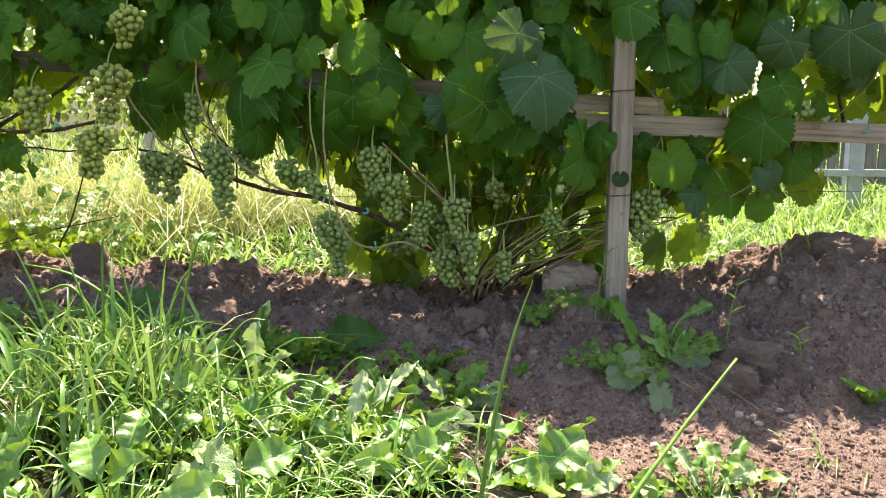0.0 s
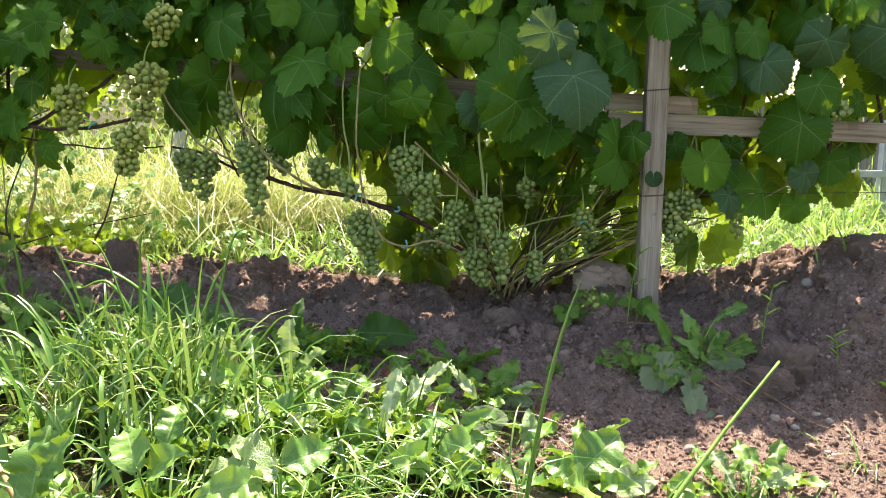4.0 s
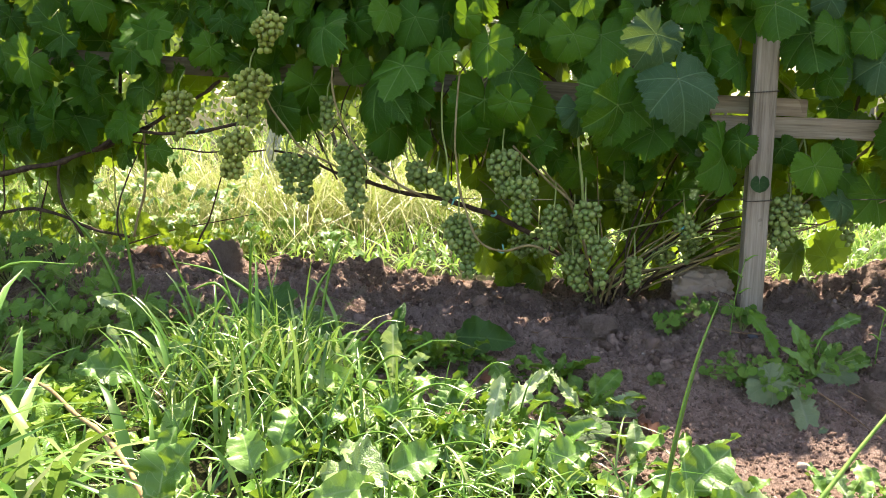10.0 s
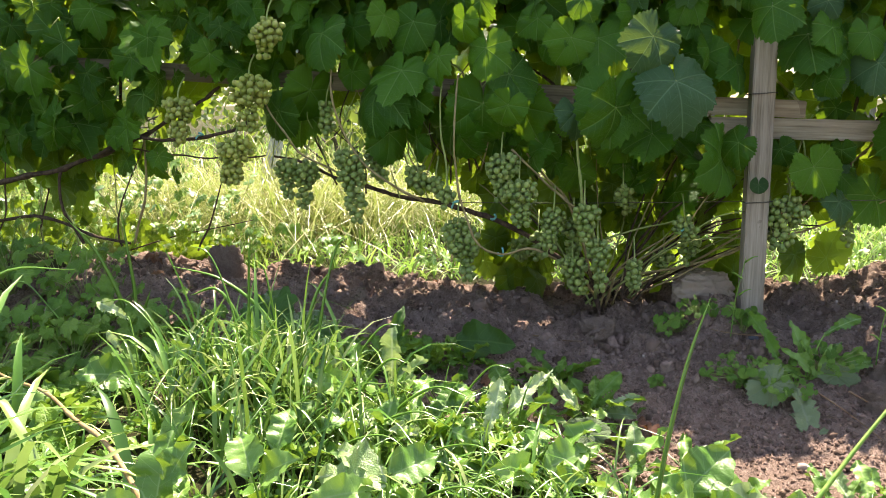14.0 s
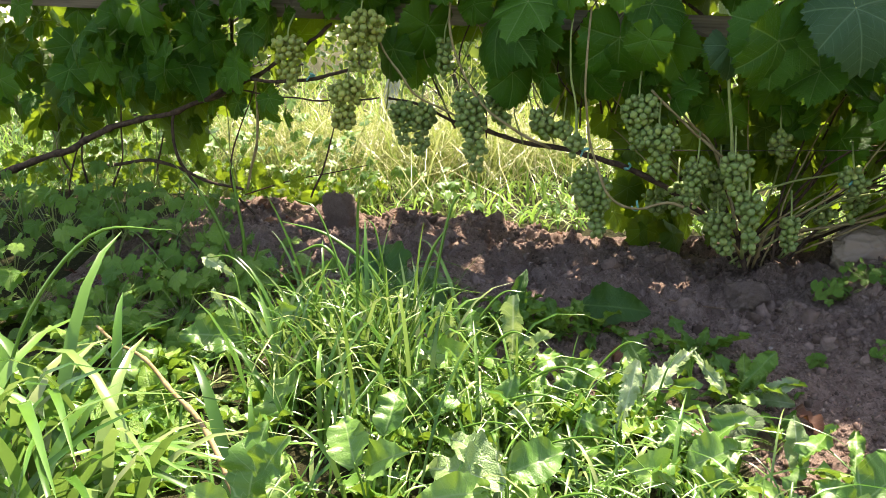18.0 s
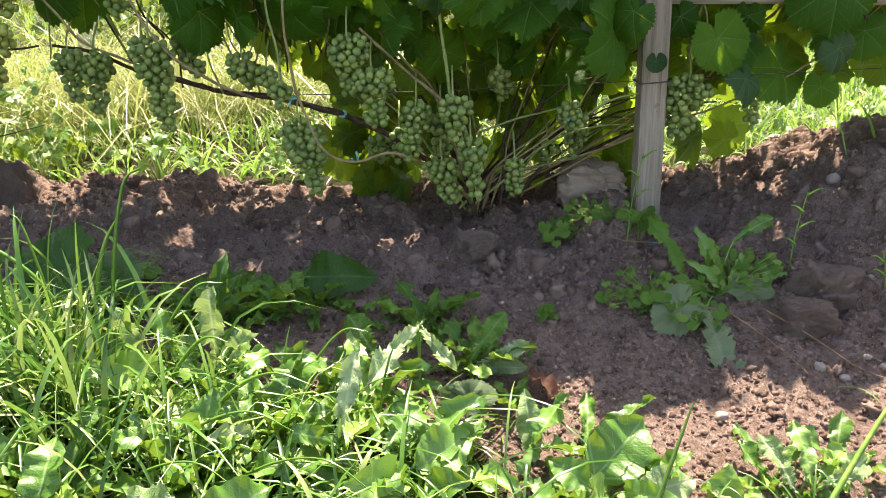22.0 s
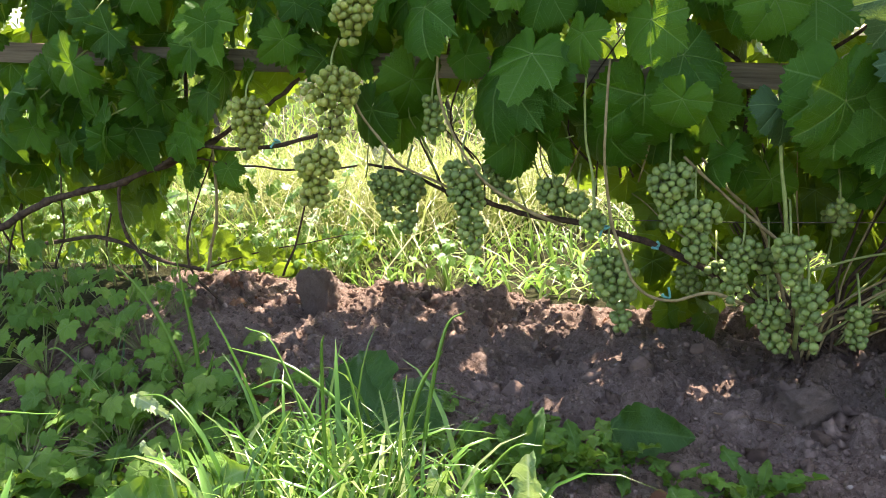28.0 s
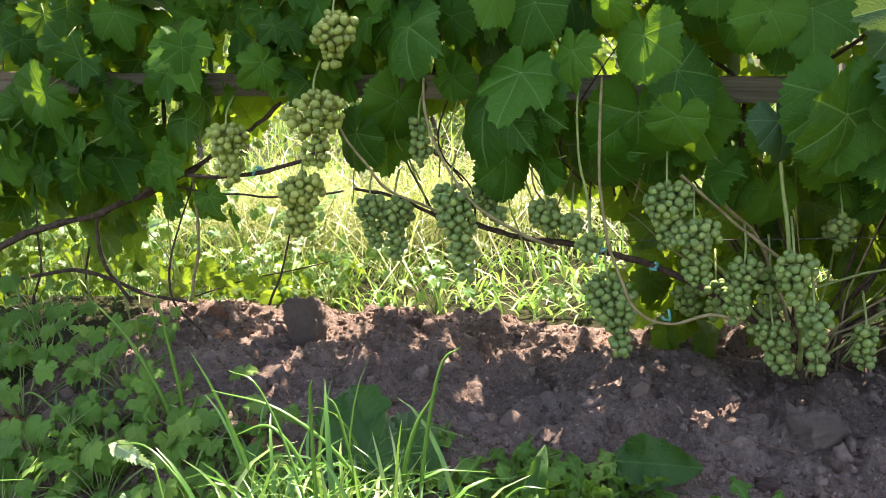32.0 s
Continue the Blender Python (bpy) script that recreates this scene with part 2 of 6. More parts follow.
GRASS = grass_material("grass", [(0.0, (0.030, 0.095, 0.012)), (0.4, (0.090, 0.22, 0.030)), (0.75, (0.19, 0.35, 0.070)), (1.0, (0.42, 0.45, 0.20))], glow=0.25)
# lighter than GRASS: strong sun on the meadow is put into the colour
BRIGHTENED_GRASS = grass_material("meadow_grass", [(0.0, (0.09, 0.22, 0.03)), (0.4, (0.20, 0.38, 0.06)), (0.75, (0.30, 0.46, 0.10)), (1.0, (0.48, 0.48, 0.2))], glow=0.45)
DRY_GRASS = grass_material("dry_grass", [(0.0, (0.22, 0.27, 0.06)), (0.4, (0.44, 0.40, 0.15)), (0.8, (0.58, 0.51, 0.27)), (1.0, (0.24, 0.36, 0.07))], glow=0.32)
SOIL = soil_material("soil", (0.15, 0.095, 0.074), (0.48, 0.330, 0.264), (0.72, 0.54, 0.455), 60.0, 0.016)
CLOD = soil_material("clod", (0.18, 0.12, 0.092), (0.38, 0.27, 0.215), (0.52, 0.39, 0.32), 60.0, 0.005)
def crumb_material():
    m = Nodes("crumb")
    pos = m.coords("Object")
    f = m.noise(170.0, 5.0, 0.7, pos)
    tone = m.ramp(m.chance(True), [(0.0, (0.12, 0.079, 0.060)), (0.45, (0.25, 0.172, 0.136)), (0.97, (0.35, 0.245, 0.197)), (1.0, (0.48, 0.37, 0.31))])
    m.put(m.bsdf.inputs["Base Color"], m.mix(m.math("MULTIPLY", m.math("SUBTRACT", f, 0.3, True), 1.6), tone, (0.15, 0.098, 0.076)))
    m.bsdf.inputs["Roughness"].default_value = 0.95
    m.bsdf.inputs["Specular IOR Level"].default_value = 0.1
    m.bump(f, 1.0, 0.005)
    return m.mat


CRUMB = crumb_material()
STONE = plain_material("stone", (0.30, 0.215, 0.16), (0.50, 0.39, 0.30), 34.0, 0.85, relief=0.5, dist=0.004)
PEBBLE = plain_material("pebble", (0.27, 0.21, 0.17), (0.40, 0.33, 0.28), 90.0, 0.75)
DARK_STONE = plain_material("dark_stone", (0.05, 0.05, 0.055), (0.10, 0.10, 0.105), 70.0, 0.8)
POST_WOOD = wood_material("post_wood", (0.17, 0.135, 0.098), (0.33, 0.275, 0.212), (0.47, 0.405, 0.325), 2)
RAIL_WOOD = wood_material("rail_wood", (0.17, 0.13, 0.09), (0.34, 0.275, 0.20), (0.48, 0.41, 0.315), 0)
OLD_RAIL_WOOD = wood_material("old_rail_wood", (0.11, 0.08, 0.052), (0.22, 0.168, 0.115), (0.33, 0.265, 0.19), 0)
FENCE_WOOD = wood_material("fence_wood", (0.13, 0.11, 0.09), (0.24, 0.205, 0.17), (0.34, 0.30, 0.255), 2)
GREY_METAL = plain_material("painted_metal", (0.36, 0.38, 0.40), (0.46, 0.48, 0.50), 25.0, 0.5)
WIRE = plain_material("wire", (0.07, 0.06, 0.05), (0.13, 0.11, 0.09), 200.0, 0.8, 0.0)
BARK = plain_material("vine_bark", (0.040, 0.024, 0.016), (0.12, 0.078, 0.052), 110.0, 0.9, relief=0.9, dist=0.004)
CANE = plain_material("cane", (0.20, 0.145, 0.065), (0.37, 0.29, 0.145), 60.0, 0.6, relief=0.4)
GREEN_STEM = plain_material("green_stem", (0.20, 0.25, 0.07), (0.34, 0.38, 0.14), 60.0, 0.5)
TREE_BARK = plain_material("tree_bark", (0.06, 0.05, 0.042), (0.15, 0.125, 0.10), 22.0, 0.95, relief=1.0, dist=0.02)
TIE = plain_material("plastic_tie", (0.12, 0.42, 0.42), (0.20, 0.55, 0.54), 80.0, 0.45)
GRAPE = grape_material("grape", (0.13, 0.20, 0.040), (0.19, 0.265, 0.055), (0.28, 0.345, 0.080))
YELLOW_GRAPE = grape_material("yellow_grape", (0.21, 0.25, 0.040), (0.29, 0.33, 0.055), (0.42, 0.42, 0.080))


# ---- building helpers ----
def mesh_from(name, verts, faces, mats, smooth=True, uvs=None, slots=None):
    me = bpy.data.meshes.new(name)
    me.from_pydata(verts, [], faces)
    for m in mats:
        me.materials.append(m)
    if smooth:
        me.polygons.foreach_set("use_smooth", [True] * len(me.polygons))
    if slots is not None:
        me.polygons.foreach_set("material_index", slots)
    if uvs is not None:
        layer = me.uv_layers.new(name="UVMap")
        idx = np.zeros(len(me.loops), dtype=np.int32)
        me.loops.foreach_get("vertex_index", idx)
        layer.data.foreach_set("uv", np.asarray(uvs, dtype=np.float32)[idx].ravel())
    me.update()
    return me


def part(name, data, parent, m=None, label=""):
    """Links a mesh as ONE object under a thing or a part."""
    ob = new(name, data)
    if parent is not None:
        ob.parent = parent
    if m is not None:
        ob.matrix_basis = m
    if label:
        ob["label"] = label
    return ob


def box_mesh(name, sx_, sy_, sz_, mat, bevel=0.002, warp=0.0, seed=0):
    """A sawn board centred on its origin, with eased edges and a slight warp."""
    bm = bmesh.new()
    bmesh.ops.create_cube(bm, size=1.0)
    bmesh.ops.scale(bm, vec=(sx_, sy_, sz_), verts=bm.verts)
    long_axis = max(range(3), key=lambda i: (sx_, sy_, sz_)[i])
    cut = [e for e in bm.edges if abs((e.verts[0].co - e.verts[1].co)[long_axis]) > 0.9 * (sx_, sy_, sz_)[long_axis]]
    bmesh.ops.subdivide_edges(bm, edges=cut, cuts=9)
    edges = [e for e in bm.edges if e.is_manifold and e.calc_face_angle(0) > 0.5]
    bmesh.ops.bevel(bm, geom=edges, offset=bevel, segments=2, affect="EDGES")
    if warp:
        for v in bm.verts:
            v.co += warp * noise.noise_vector(v.co * 4.0 + Vector((seed, 0, 0)))
    me = bpy.data.meshes.new(name)
    bm.to_mesh(me)
    bm.free()
    me.materials.append(mat)
    return me


def smooth_line(points, per=6):
    """A smooth line through the points."""
    p = [Vector(a) for a in points]
    p = [2 * p[0] - p[1]] + p + [2 * p[-1] - p[-2]]
    out = []
    for i in range(1, len(p) - 2):
        for k in range(per):
            t = k / per
            a, b, c, d = p[i - 1], p[i], p[i + 1], p[i + 2]
            out.append(0.5 * ((2 * b) + (c - a) * t + (2 * a - 5 * b + 4 * c - d) * t * t + (3 * b - a - 3 * c + d) * t ** 3))
    out.append(p[-2])
    return out


def tube(points, r0, r1, sides=7, knots=0.0, per=6, verts=None, faces=None):
    """Vertices and faces of a round tapering stem along a line; knots: swelling at its joints."""
    verts = [] if verts is None else verts
    faces = [] if faces is None else faces
    line = smooth_line(points, per)
    base = len(verts)
    n = len(line)
    side = Vector((0, 1, 0.1))
    for i, p in enumerate(line):
        d = (line[min(i + 1, n - 1)] - line[max(i - 1, 0)]).normalized()
        a = d.cross(side).normalized()
        b = d.cross(a)
        r = r0 + (r1 - r0) * i / (n - 1)
        if knots and i % 5 == 2:
            r *= 1 + knots
        for k in range(sides):
            w = 2 * math.pi * k / sides
            verts.append(p + a * (r * math.cos(w)) + b * (r * math.sin(w)))
    for i in range(n - 1):
        for k in range(sides):
            q = (k + 1) % sides
            faces.append((base + i * sides + k, base + i * sides + q, base + (i + 1) * sides + q, base + (i + 1) * sides + k))
    faces.append(tuple(base + k for k in range(sides))[::-1])
    faces.append(tuple(base + (n - 1) * sides + k for k in range(sides)))
    return verts, faces


def tube_mesh(name, points, r0, r1, mat, sides=7, knots=0.0, per=6):
    v, f = tube(points, r0, r1, sides, knots, per)
    return mesh_from(name, v, f, [mat])


# ---- ground ----
def smoothstep(a, b, v):
    t = np.clip((v - a) / (b - a), 0.0, 1.0)
    return t * t * (3 - 2 * t)


def ground_z(x, y):
    """The lie of the land: a raised bed under the vines, a hollow before it, a flat meadow behind."""
    x, y = np.asarray(x, dtype=float), np.asarray(y, dtype=float)
    crest = -0.014 + 0.085 * smoothstep(0.50, 0.78, x) + 0.055 * smoothstep(-0.30, -1.0, x)
    hollow = -0.098 + 0.045 * smoothstep(0.05, -0.45, x) + 0.03 * smoothstep(0.75, 1.1, x)
    front = smoothstep(1.16, 1.70, y)
    z = hollow + (crest - hollow) * front
    behind = smoothstep(1.92, 2.18, y)
    z = z + (-0.055 - z) * behind
    z = z + 0.10 * smoothstep(6.0, 30.0, y) + 0.02 * smoothstep(0.7, -0.5, y)
    return z


def soil_mask(x, y):
    """1 on the dug bed, 0 in the grass."""
    bed = smoothstep(1.12, 1.32, y) * (1 - smoothstep(1.98, 2.12, y)) * smoothstep(-1.25, -0.95, x)
    bare = smoothstep(-0.02, 0.16, x - 0.25 * (1.15 - y)) * (1 - smoothstep(1.98, 2.12, y)) * smoothstep(0.2, 0.6, y + 0.10 * np.sin(5.0 * x) + 0.06 * np.sin(13.0 * x + 1.0))
    return np.maximum(bed, bare) * (1 - smoothstep(2.3, 2.7, x + 0.14 * np.sin(6.0 * y) + 0.07 * np.sin(15.0 * y + 2.0)))


def graded(parts):
    return np.concatenate([np.linspace(a, b, n, endpoint=False) for a, b, n in parts] + [np.array([parts[-1][1]])])


gx = graded([(-400, -40, 10), (-40, -6, 14), (-6, -1.7, 24), (-1.7, -1.1, 90), (-1.1, 1.0, 640), (1.0, 1.3, 60), (1.3, 2.8, 40), (2.8, 6, 16), (6, 40, 14), (40, 400, 10)])
gy = graded([(-400, -40, 8), (-40, -3, 12), (-3, 0.6, 24), (0.6, 1.0, 50), (1.0, 2.06, 400), (2.06, 2.2, 20), (2.2, 6, 40), (6, 40, 18), (40, 600, 12)])


def hashed(i, j, k):
    """A number from 0 to 1 for each cell of a lattice."""
    v = np.sin(i * 127.1 + j * 311.7 + k * 74.7) * 43758.5453
    return v - np.floor(v)


def lattice_noise(x, y, k):
    """Smooth noise from -1 to 1."""
    i, j = np.floor(x), np.floor(y)
    u, v = x - i, y - j
    u, v = u * u * (3 - 2 * u), v * v * (3 - 2 * v)
    a = hashed(i, j, k) * (1 - u) + hashed(i + 1, j, k) * u
    b = hashed(i, j + 1, k) * (1 - u) + hashed(i + 1, j + 1, k) * u
    return 2 * (a * (1 - v) + b * v) - 1


def lumps(x, y, size, k, share):
    """Height from 0 to 1 of rounded lumps of about that size, lying over one another."""
    wx = x / size + 0.55 * lattice_noise(x / size * 1.7, y / size * 1.7, k + 5)
    wy = y / size + 0.55 * lattice_noise(x / size * 1.7, y / size * 1.7, k + 9)
    i, j = np.floor(wx), np.floor(wy)
    top = np.zeros_like(x)
    for a in (-1, 0, 1):
        for b in (-1, 0, 1):
            ci, cj = i + a, j + b
            d2 = (wx - ci - hashed(ci, cj, k)) ** 2 + (wy - cj - hashed(ci, cj, k + 1)) ** 2
            rad = 0.35 + 0.5 * hashed(ci, cj, k + 2)
            tall = np.where(hashed(ci, cj, k + 3) < share, 0.5 + 0.7 * hashed(ci, cj, k + 4), 0.0) * rad
            top = np.maximum(top, tall * np.sqrt(np.maximum(0.0, 1 - d2 / rad ** 2)))
    return top


GX, GY = np.meshgrid(gx, gy)
GZ = ground_z(GX, GY)
MASK = soil_mask(GX, GY)
near = (MASK > 0.01) & (GX > -1.75) & (GX < 1.4) & (GY > 0.55) & (GY < 2.25)
sx_, sy_ = GX[near], GY[near]
ridge = 0.22 + 0.78 * np.maximum(smoothstep(1.42, 1.62, sy_), smoothstep(0.45, 0.62, sx_) * smoothstep(1.28, 1.4, sy_))
relief_z = ridge * (0.020 * lattice_noise(sx_ * 6.5, sy_ * 6.5, 1) - 0.024 + 0.014 * lattice_noise(sx_ * 16, sy_ * 16, 2))
relief_z += ridge * 0.030 * lumps(sx_, sy_, 0.060, 11, 0.45) + ridge * 0.017 * lumps(sx_, sy_, 0.028, 23, 0.6)
relief_z += (0.45 + 0.25 * ridge) * 0.0115 * lumps(sx_, sy_, 0.0135, 31, 0.6) + 0.005 * lattice_noise(sx_ * 34, sy_ * 34, 3) * (1.2 - ridge)
relief_z += 0.0022 * lattice_noise(sx_ * 120, sy_ * 120, 4)
rough = np.zeros_like(GZ)
rough[near] = MASK[near] * relief_z
GZ = GZ + rough
ny, nx = GX.shape
gverts = np.stack([GX, GY, GZ], axis=-1).reshape(-1, 3)
jj, ii = np.meshgrid(np.arange(ny - 1), np.arange(nx - 1), indexing="ij")
a0 = (jj * nx + ii).ravel()
gfaces = np.stack([a0, a0 + 1, a0 + nx + 1, a0 + nx], axis=-1)
grassy = soil_mask(GX[:-1, :-1], GY[:-1, :-1]).ravel() < 0.4
TURF = soil_material("turf_soil", (0.030, 0.028, 0.014), (0.055, 0.055, 0.022), (0.10, 0.10, 0.04), 20.0)
ground = new("ground", mesh_from("ground", gverts.tolist(), gfaces.tolist(), [SOIL, TURF], True, None, grassy.astype(int).tolist()))
tagged(ground, "dug brown garden soil passing into grassy meadow", "ground", kind="structure")


def stand(x, y):
    """Height of the ground mesh near a place."""
    i = int(np.clip(np.searchsorted(gx, x), 1, nx - 1))
    j = int(np.clip(np.searchsorted(gy, y), 1, ny - 1))
    return float(min(GZ[j, i], GZ[j - 1, i], GZ[j, i - 1], GZ[j - 1, i - 1]))


# ---- leaves ----
def leaf_shape(kind, seed, material, stem_mat=None, fine=True):
    """One leaf blade with its stalk: tip towards -z, upper face towards -y, length 1 from stalk to tip.
    kind: lobed, broad (vine leaves), tongue (plain), ovate (wide and plain), toothed (dandelion), round."""
    r = random.Random(seed)
    verts, faces, uvs, slots = [], [], [], []
    cup, fold, wave = r.uniform(-0.22, 0.22), r.uniform(0.0, 0.42), r.uniform(0.05, 0.14)
    phase = r.uniform(0, 6.28)
    side_bend, tip_bend = r.uniform(0.25, 1.45), r.uniform(0.1, 1.15)
    if kind in ("lobed", "broad", "round"):
        spokes = (108 if kind != "round" else 36) if fine else 36
        rings = (0.25, 0.5, 0.74, 0.9, 1.0) if fine else (0.5, 1.0)
        if kind == "lobed":
            lobes = ((0, 1.0, 28, 0.31), (53, 0.84, 26, 0.27), (-55, 0.82, 26, 0.27), (105, 0.70, 28, 0.22), (-106, 0.72, 28, 0.22), (146, 0.58, 24, 0.22), (-146, 0.56, 24, 0.22))
        elif kind == "broad":
            lobes = ((0, 1.0, 32, 0.17), (50, 0.86, 30, 0.12), (-50, 0.88, 30, 0.12), (100, 0.76, 32, 0.10), (-100, 0.74, 32, 0.10), (146, 0.64, 28, 0.08), (-146, 0.66, 28, 0.08))
        else:
            lobes = ((0, 1.0, 180, 0.04),)
        jitter = [(c + r.uniform(-4, 4), a * r.uniform(0.93, 1.07), w, d * r.uniform(0.8, 1.2)) for c, a, w, d in lobes]
        radii = []
        for k in range(spokes):
            th = -180 + 360 * (k + 0.5) / spokes
            best = 0.0
            for c, a, w, d in jitter:
                off = abs((th - c + 180) % 360 - 180)
                best = max(best, a * (1 - d * min(2.2, off / w) ** 1.5))
            saw = ((1.055, 0.99, 0.95) if k % 2 else (1.03, 0.985, 0.955))[k % 3] if kind != "round" else 1.0
            best *= (saw if fine else (1.05, 0.92)[k % 2]) + r.uniform(-0.015, 0.015)
            sinus = max(0.0, (abs(th) - 160) / 20)
            best *= 1 - 0.72 * sinus ** 1.2
            radii.append((radians(th), best))
        verts.append((0, 0, 0))
        uvs.append((0.5, 0.5))
        for s in rings:
            for th, rad in radii:
                rr = rad * s if s > 0.5 or kind == "round" else s * (0.35 * rad + 0.65 * min(rad, 0.72))
                x, z = rr * math.sin(th), -rr * math.cos(th)
                y = -cup * rr * rr - fold * abs(x) * 0.6 + wave * math.sin(3 * th + phase) * rr * rr + 0.025 * math.sin(9 * th + 2 * phase) * s ** 3
                y += 0.10 * max(0.0, -z - 0.3) ** 2 - 0.075 * abs(math.sin(math.pi * math.degrees(th) / 52.0)) * rr * (1.0 if kind != "round" else 0.2)
                uvs.append((0.5 + 0.4 * x, 0.5 + 0.4 * z))
                if kind != "round":
                    y += 0.018 * math.sin(17 * rr + phase) * abs(math.sin(math.pi * math.degrees(th) / 52.0))
                    y += (1 - math.cos(side_bend * x)) / side_bend
                    x = math.sin(side_bend * x) / side_bend
                    if z < 0:
                        y += (1 - math.cos(tip_bend * z)) / tip_bend
                        z = math.sin(tip_bend * z) / tip_bend
                verts.append((x, y, z))
        n = spokes
        for k in range(n - 1):
            faces.append((0, 1 + k, 2 + k))
            for q in range(len(rings) - 1):
                b = 1 + q * n
                faces.append((b + k, b + n + k, b + n + k + 1, b + k + 1))
    else:
        steps = 26 if kind == "toothed" else 20
        width = r.uniform(0.14, 0.23) if kind == "toothed" else r.uniform(0.34, 0.42) if kind == "ovate" else r.uniform(0.22, 0.30)
        arch, twist = r.uniform(0.15, 0.5), r.uniform(-0.25, 0.25)
        for k in range(steps + 1):
            t = k / steps
            if kind == "toothed":
                w = width * (0.12 + 0.88 * t ** 0.8) * (1 - max(0, t - 0.8) / 0.2 * 0.85)
                w *= r.uniform(0.85, 1.1) if k % 2 else (0.50 + 0.36 * t)
            else:
                w = width * (math.sin(math.pi * min(1.0, 0.06 + t * 0.94)) ** 0.75) * (1.0 - 0.25 * t) * r.uniform(0.90, 1.06) + 0.012
            z = -t
            y = arch * t * t - 0.12 * t
            for q, f in enumerate((-1, -0.5, 0, 0.5, 1)):
                hook = 0.035 if (kind == "toothed" and k % 2 and abs(f) == 1) else 0
                ruff = (0.075 * math.sin(13 * t + phase + 2.2 * f) + 0.04 * math.sin(29 * t + 3 * phase + 4 * f)) * abs(f) + 0.016 * math.sin(37 * t + phase * f) * (f != 0)
                verts.append((w * f + twist * t * t * 0.3, y - abs(f) * w * (0.25 + fold) + ruff, z + hook))
                uvs.append((0.5 + 0.4 * w * f, 0.5 - 0.4 * t))
        for k in range(steps):
            for q in range(4):
                b = k * 5 + q
                faces.append((b, b + 5, b + 6, b + 1))
    slots = [0] * len(faces)
    if stem_mat is not None:
        bend = r.uniform(-0.15, 0.15)
        tv, tf = tube([(0, 0.0, 0), (bend * 0.4, 0.10, 0.18), (bend, 0.34, 0.42)], 0.018, 0.022, 5, per=3)
        base = len(verts)
        verts += [tuple(v) for v in tv]
        uvs += [(0.02, 0.02)] * len(tv)
        faces += [tuple(base + i for i in f) for f in tf]
        slots += [1] * len(tf)
    return mesh_from("leaf", verts, faces, [material] + ([stem_mat] if stem_mat else []), True, uvs, slots)


LOBED = [leaf_shape("lobed", 10 + i, VINE_LEAF, GREEN_STEM) for i in range(6)]
BROAD = [leaf_shape("broad", 30 + i, VINE_LEAF, GREEN_STEM) for i in range(8)]
SKY_TINT = [leaf_shape("broad", 50 + i, SKY_TINT_LEAF, GREEN_STEM) for i in range(3)]
FILL = [leaf_shape("broad" if i % 3 else "lobed", 60 + i, SHADED_FILL, None, False) for i in range(8)]


def leaf_pose(x, y, z, size, roll, tilt, yaw):
    """roll: the way the tip hangs, 0 straight down, plus to the right; tilt: the blade leans back to face the sky."""
    return Matrix.Translation((x, y, z)) @ pose(0, 0, 0, 0, 0, yaw) @ pose(0, 0, 0, 0, -roll, 0) @ pose(0, 0, 0, -tilt, 0, 0) @ Matrix.Scale(size, 4)


def joined(name, pieces, mats, uv=True):
    """One mesh from many placed copies of meshes."""
    V, F, U, S, base = [], [], [], [], 0
    cache = {}
    for me, m in pieces:
        if me.name not in cache:
            co = np.zeros(len(me.vertices) * 3)
            me.vertices.foreach_get("co", co)
            layer = me.uv_layers[0] if me.uv_layers else None
            uvv = np.zeros((len(me.vertices), 2))
            if layer:
                raw = np.zeros(len(me.loops) * 2)
                layer.data.foreach_get("uv", raw)
                idx = np.zeros(len(me.loops), dtype=np.int32)
                me.loops.foreach_get("vertex_index", idx)
                uvv[idx] = raw.reshape(-1, 2)
            cache[me.name] = (co.reshape(-1, 3), [tuple(p.vertices) for p in me.polygons], uvv, [p.material_index for p in me.polygons])
        co, fs, uvv, sl = cache[me.name]
        a = np.array(m)
        V.append(co @ a[:3, :3].T + a[:3, 3])
        F += [tuple(base + i for i in f) for f in fs]
        U.append(uvv)
        S += sl
        base += len(co)
    return mesh_from(name, np.concatenate(V).tolist(), F, mats, True, np.concatenate(U) if uv else None, S)


# ---- trellis ----
trellis = tagged(new("trellis"), "weathered grey wooden trellis with post, rails and wires", "trellis")
part("post", box_mesh("post", 0.041, 0.046, 0.92, POST_WOOD, 0.0025, 0.002), trellis, pose(0.3625, 1.733, 0.16, 0, 0.25, 0), "upright sawn grey post")


def rail(name, xa, za, xb, zb, y, high, thick, label):
    n = math.hypot(xb - xa, zb - za)
    a = math.degrees(math.atan2(zb - za, xb - xa))
    return part(name, box_mesh(name, n, thick, high, OLD_RAIL_WOOD if "brown" in label else RAIL_WOOD, 0.002, 0.003, xa * 7), trellis, pose((xa + xb) / 2, y, (za + zb) / 2, 0, -a, 0), label)


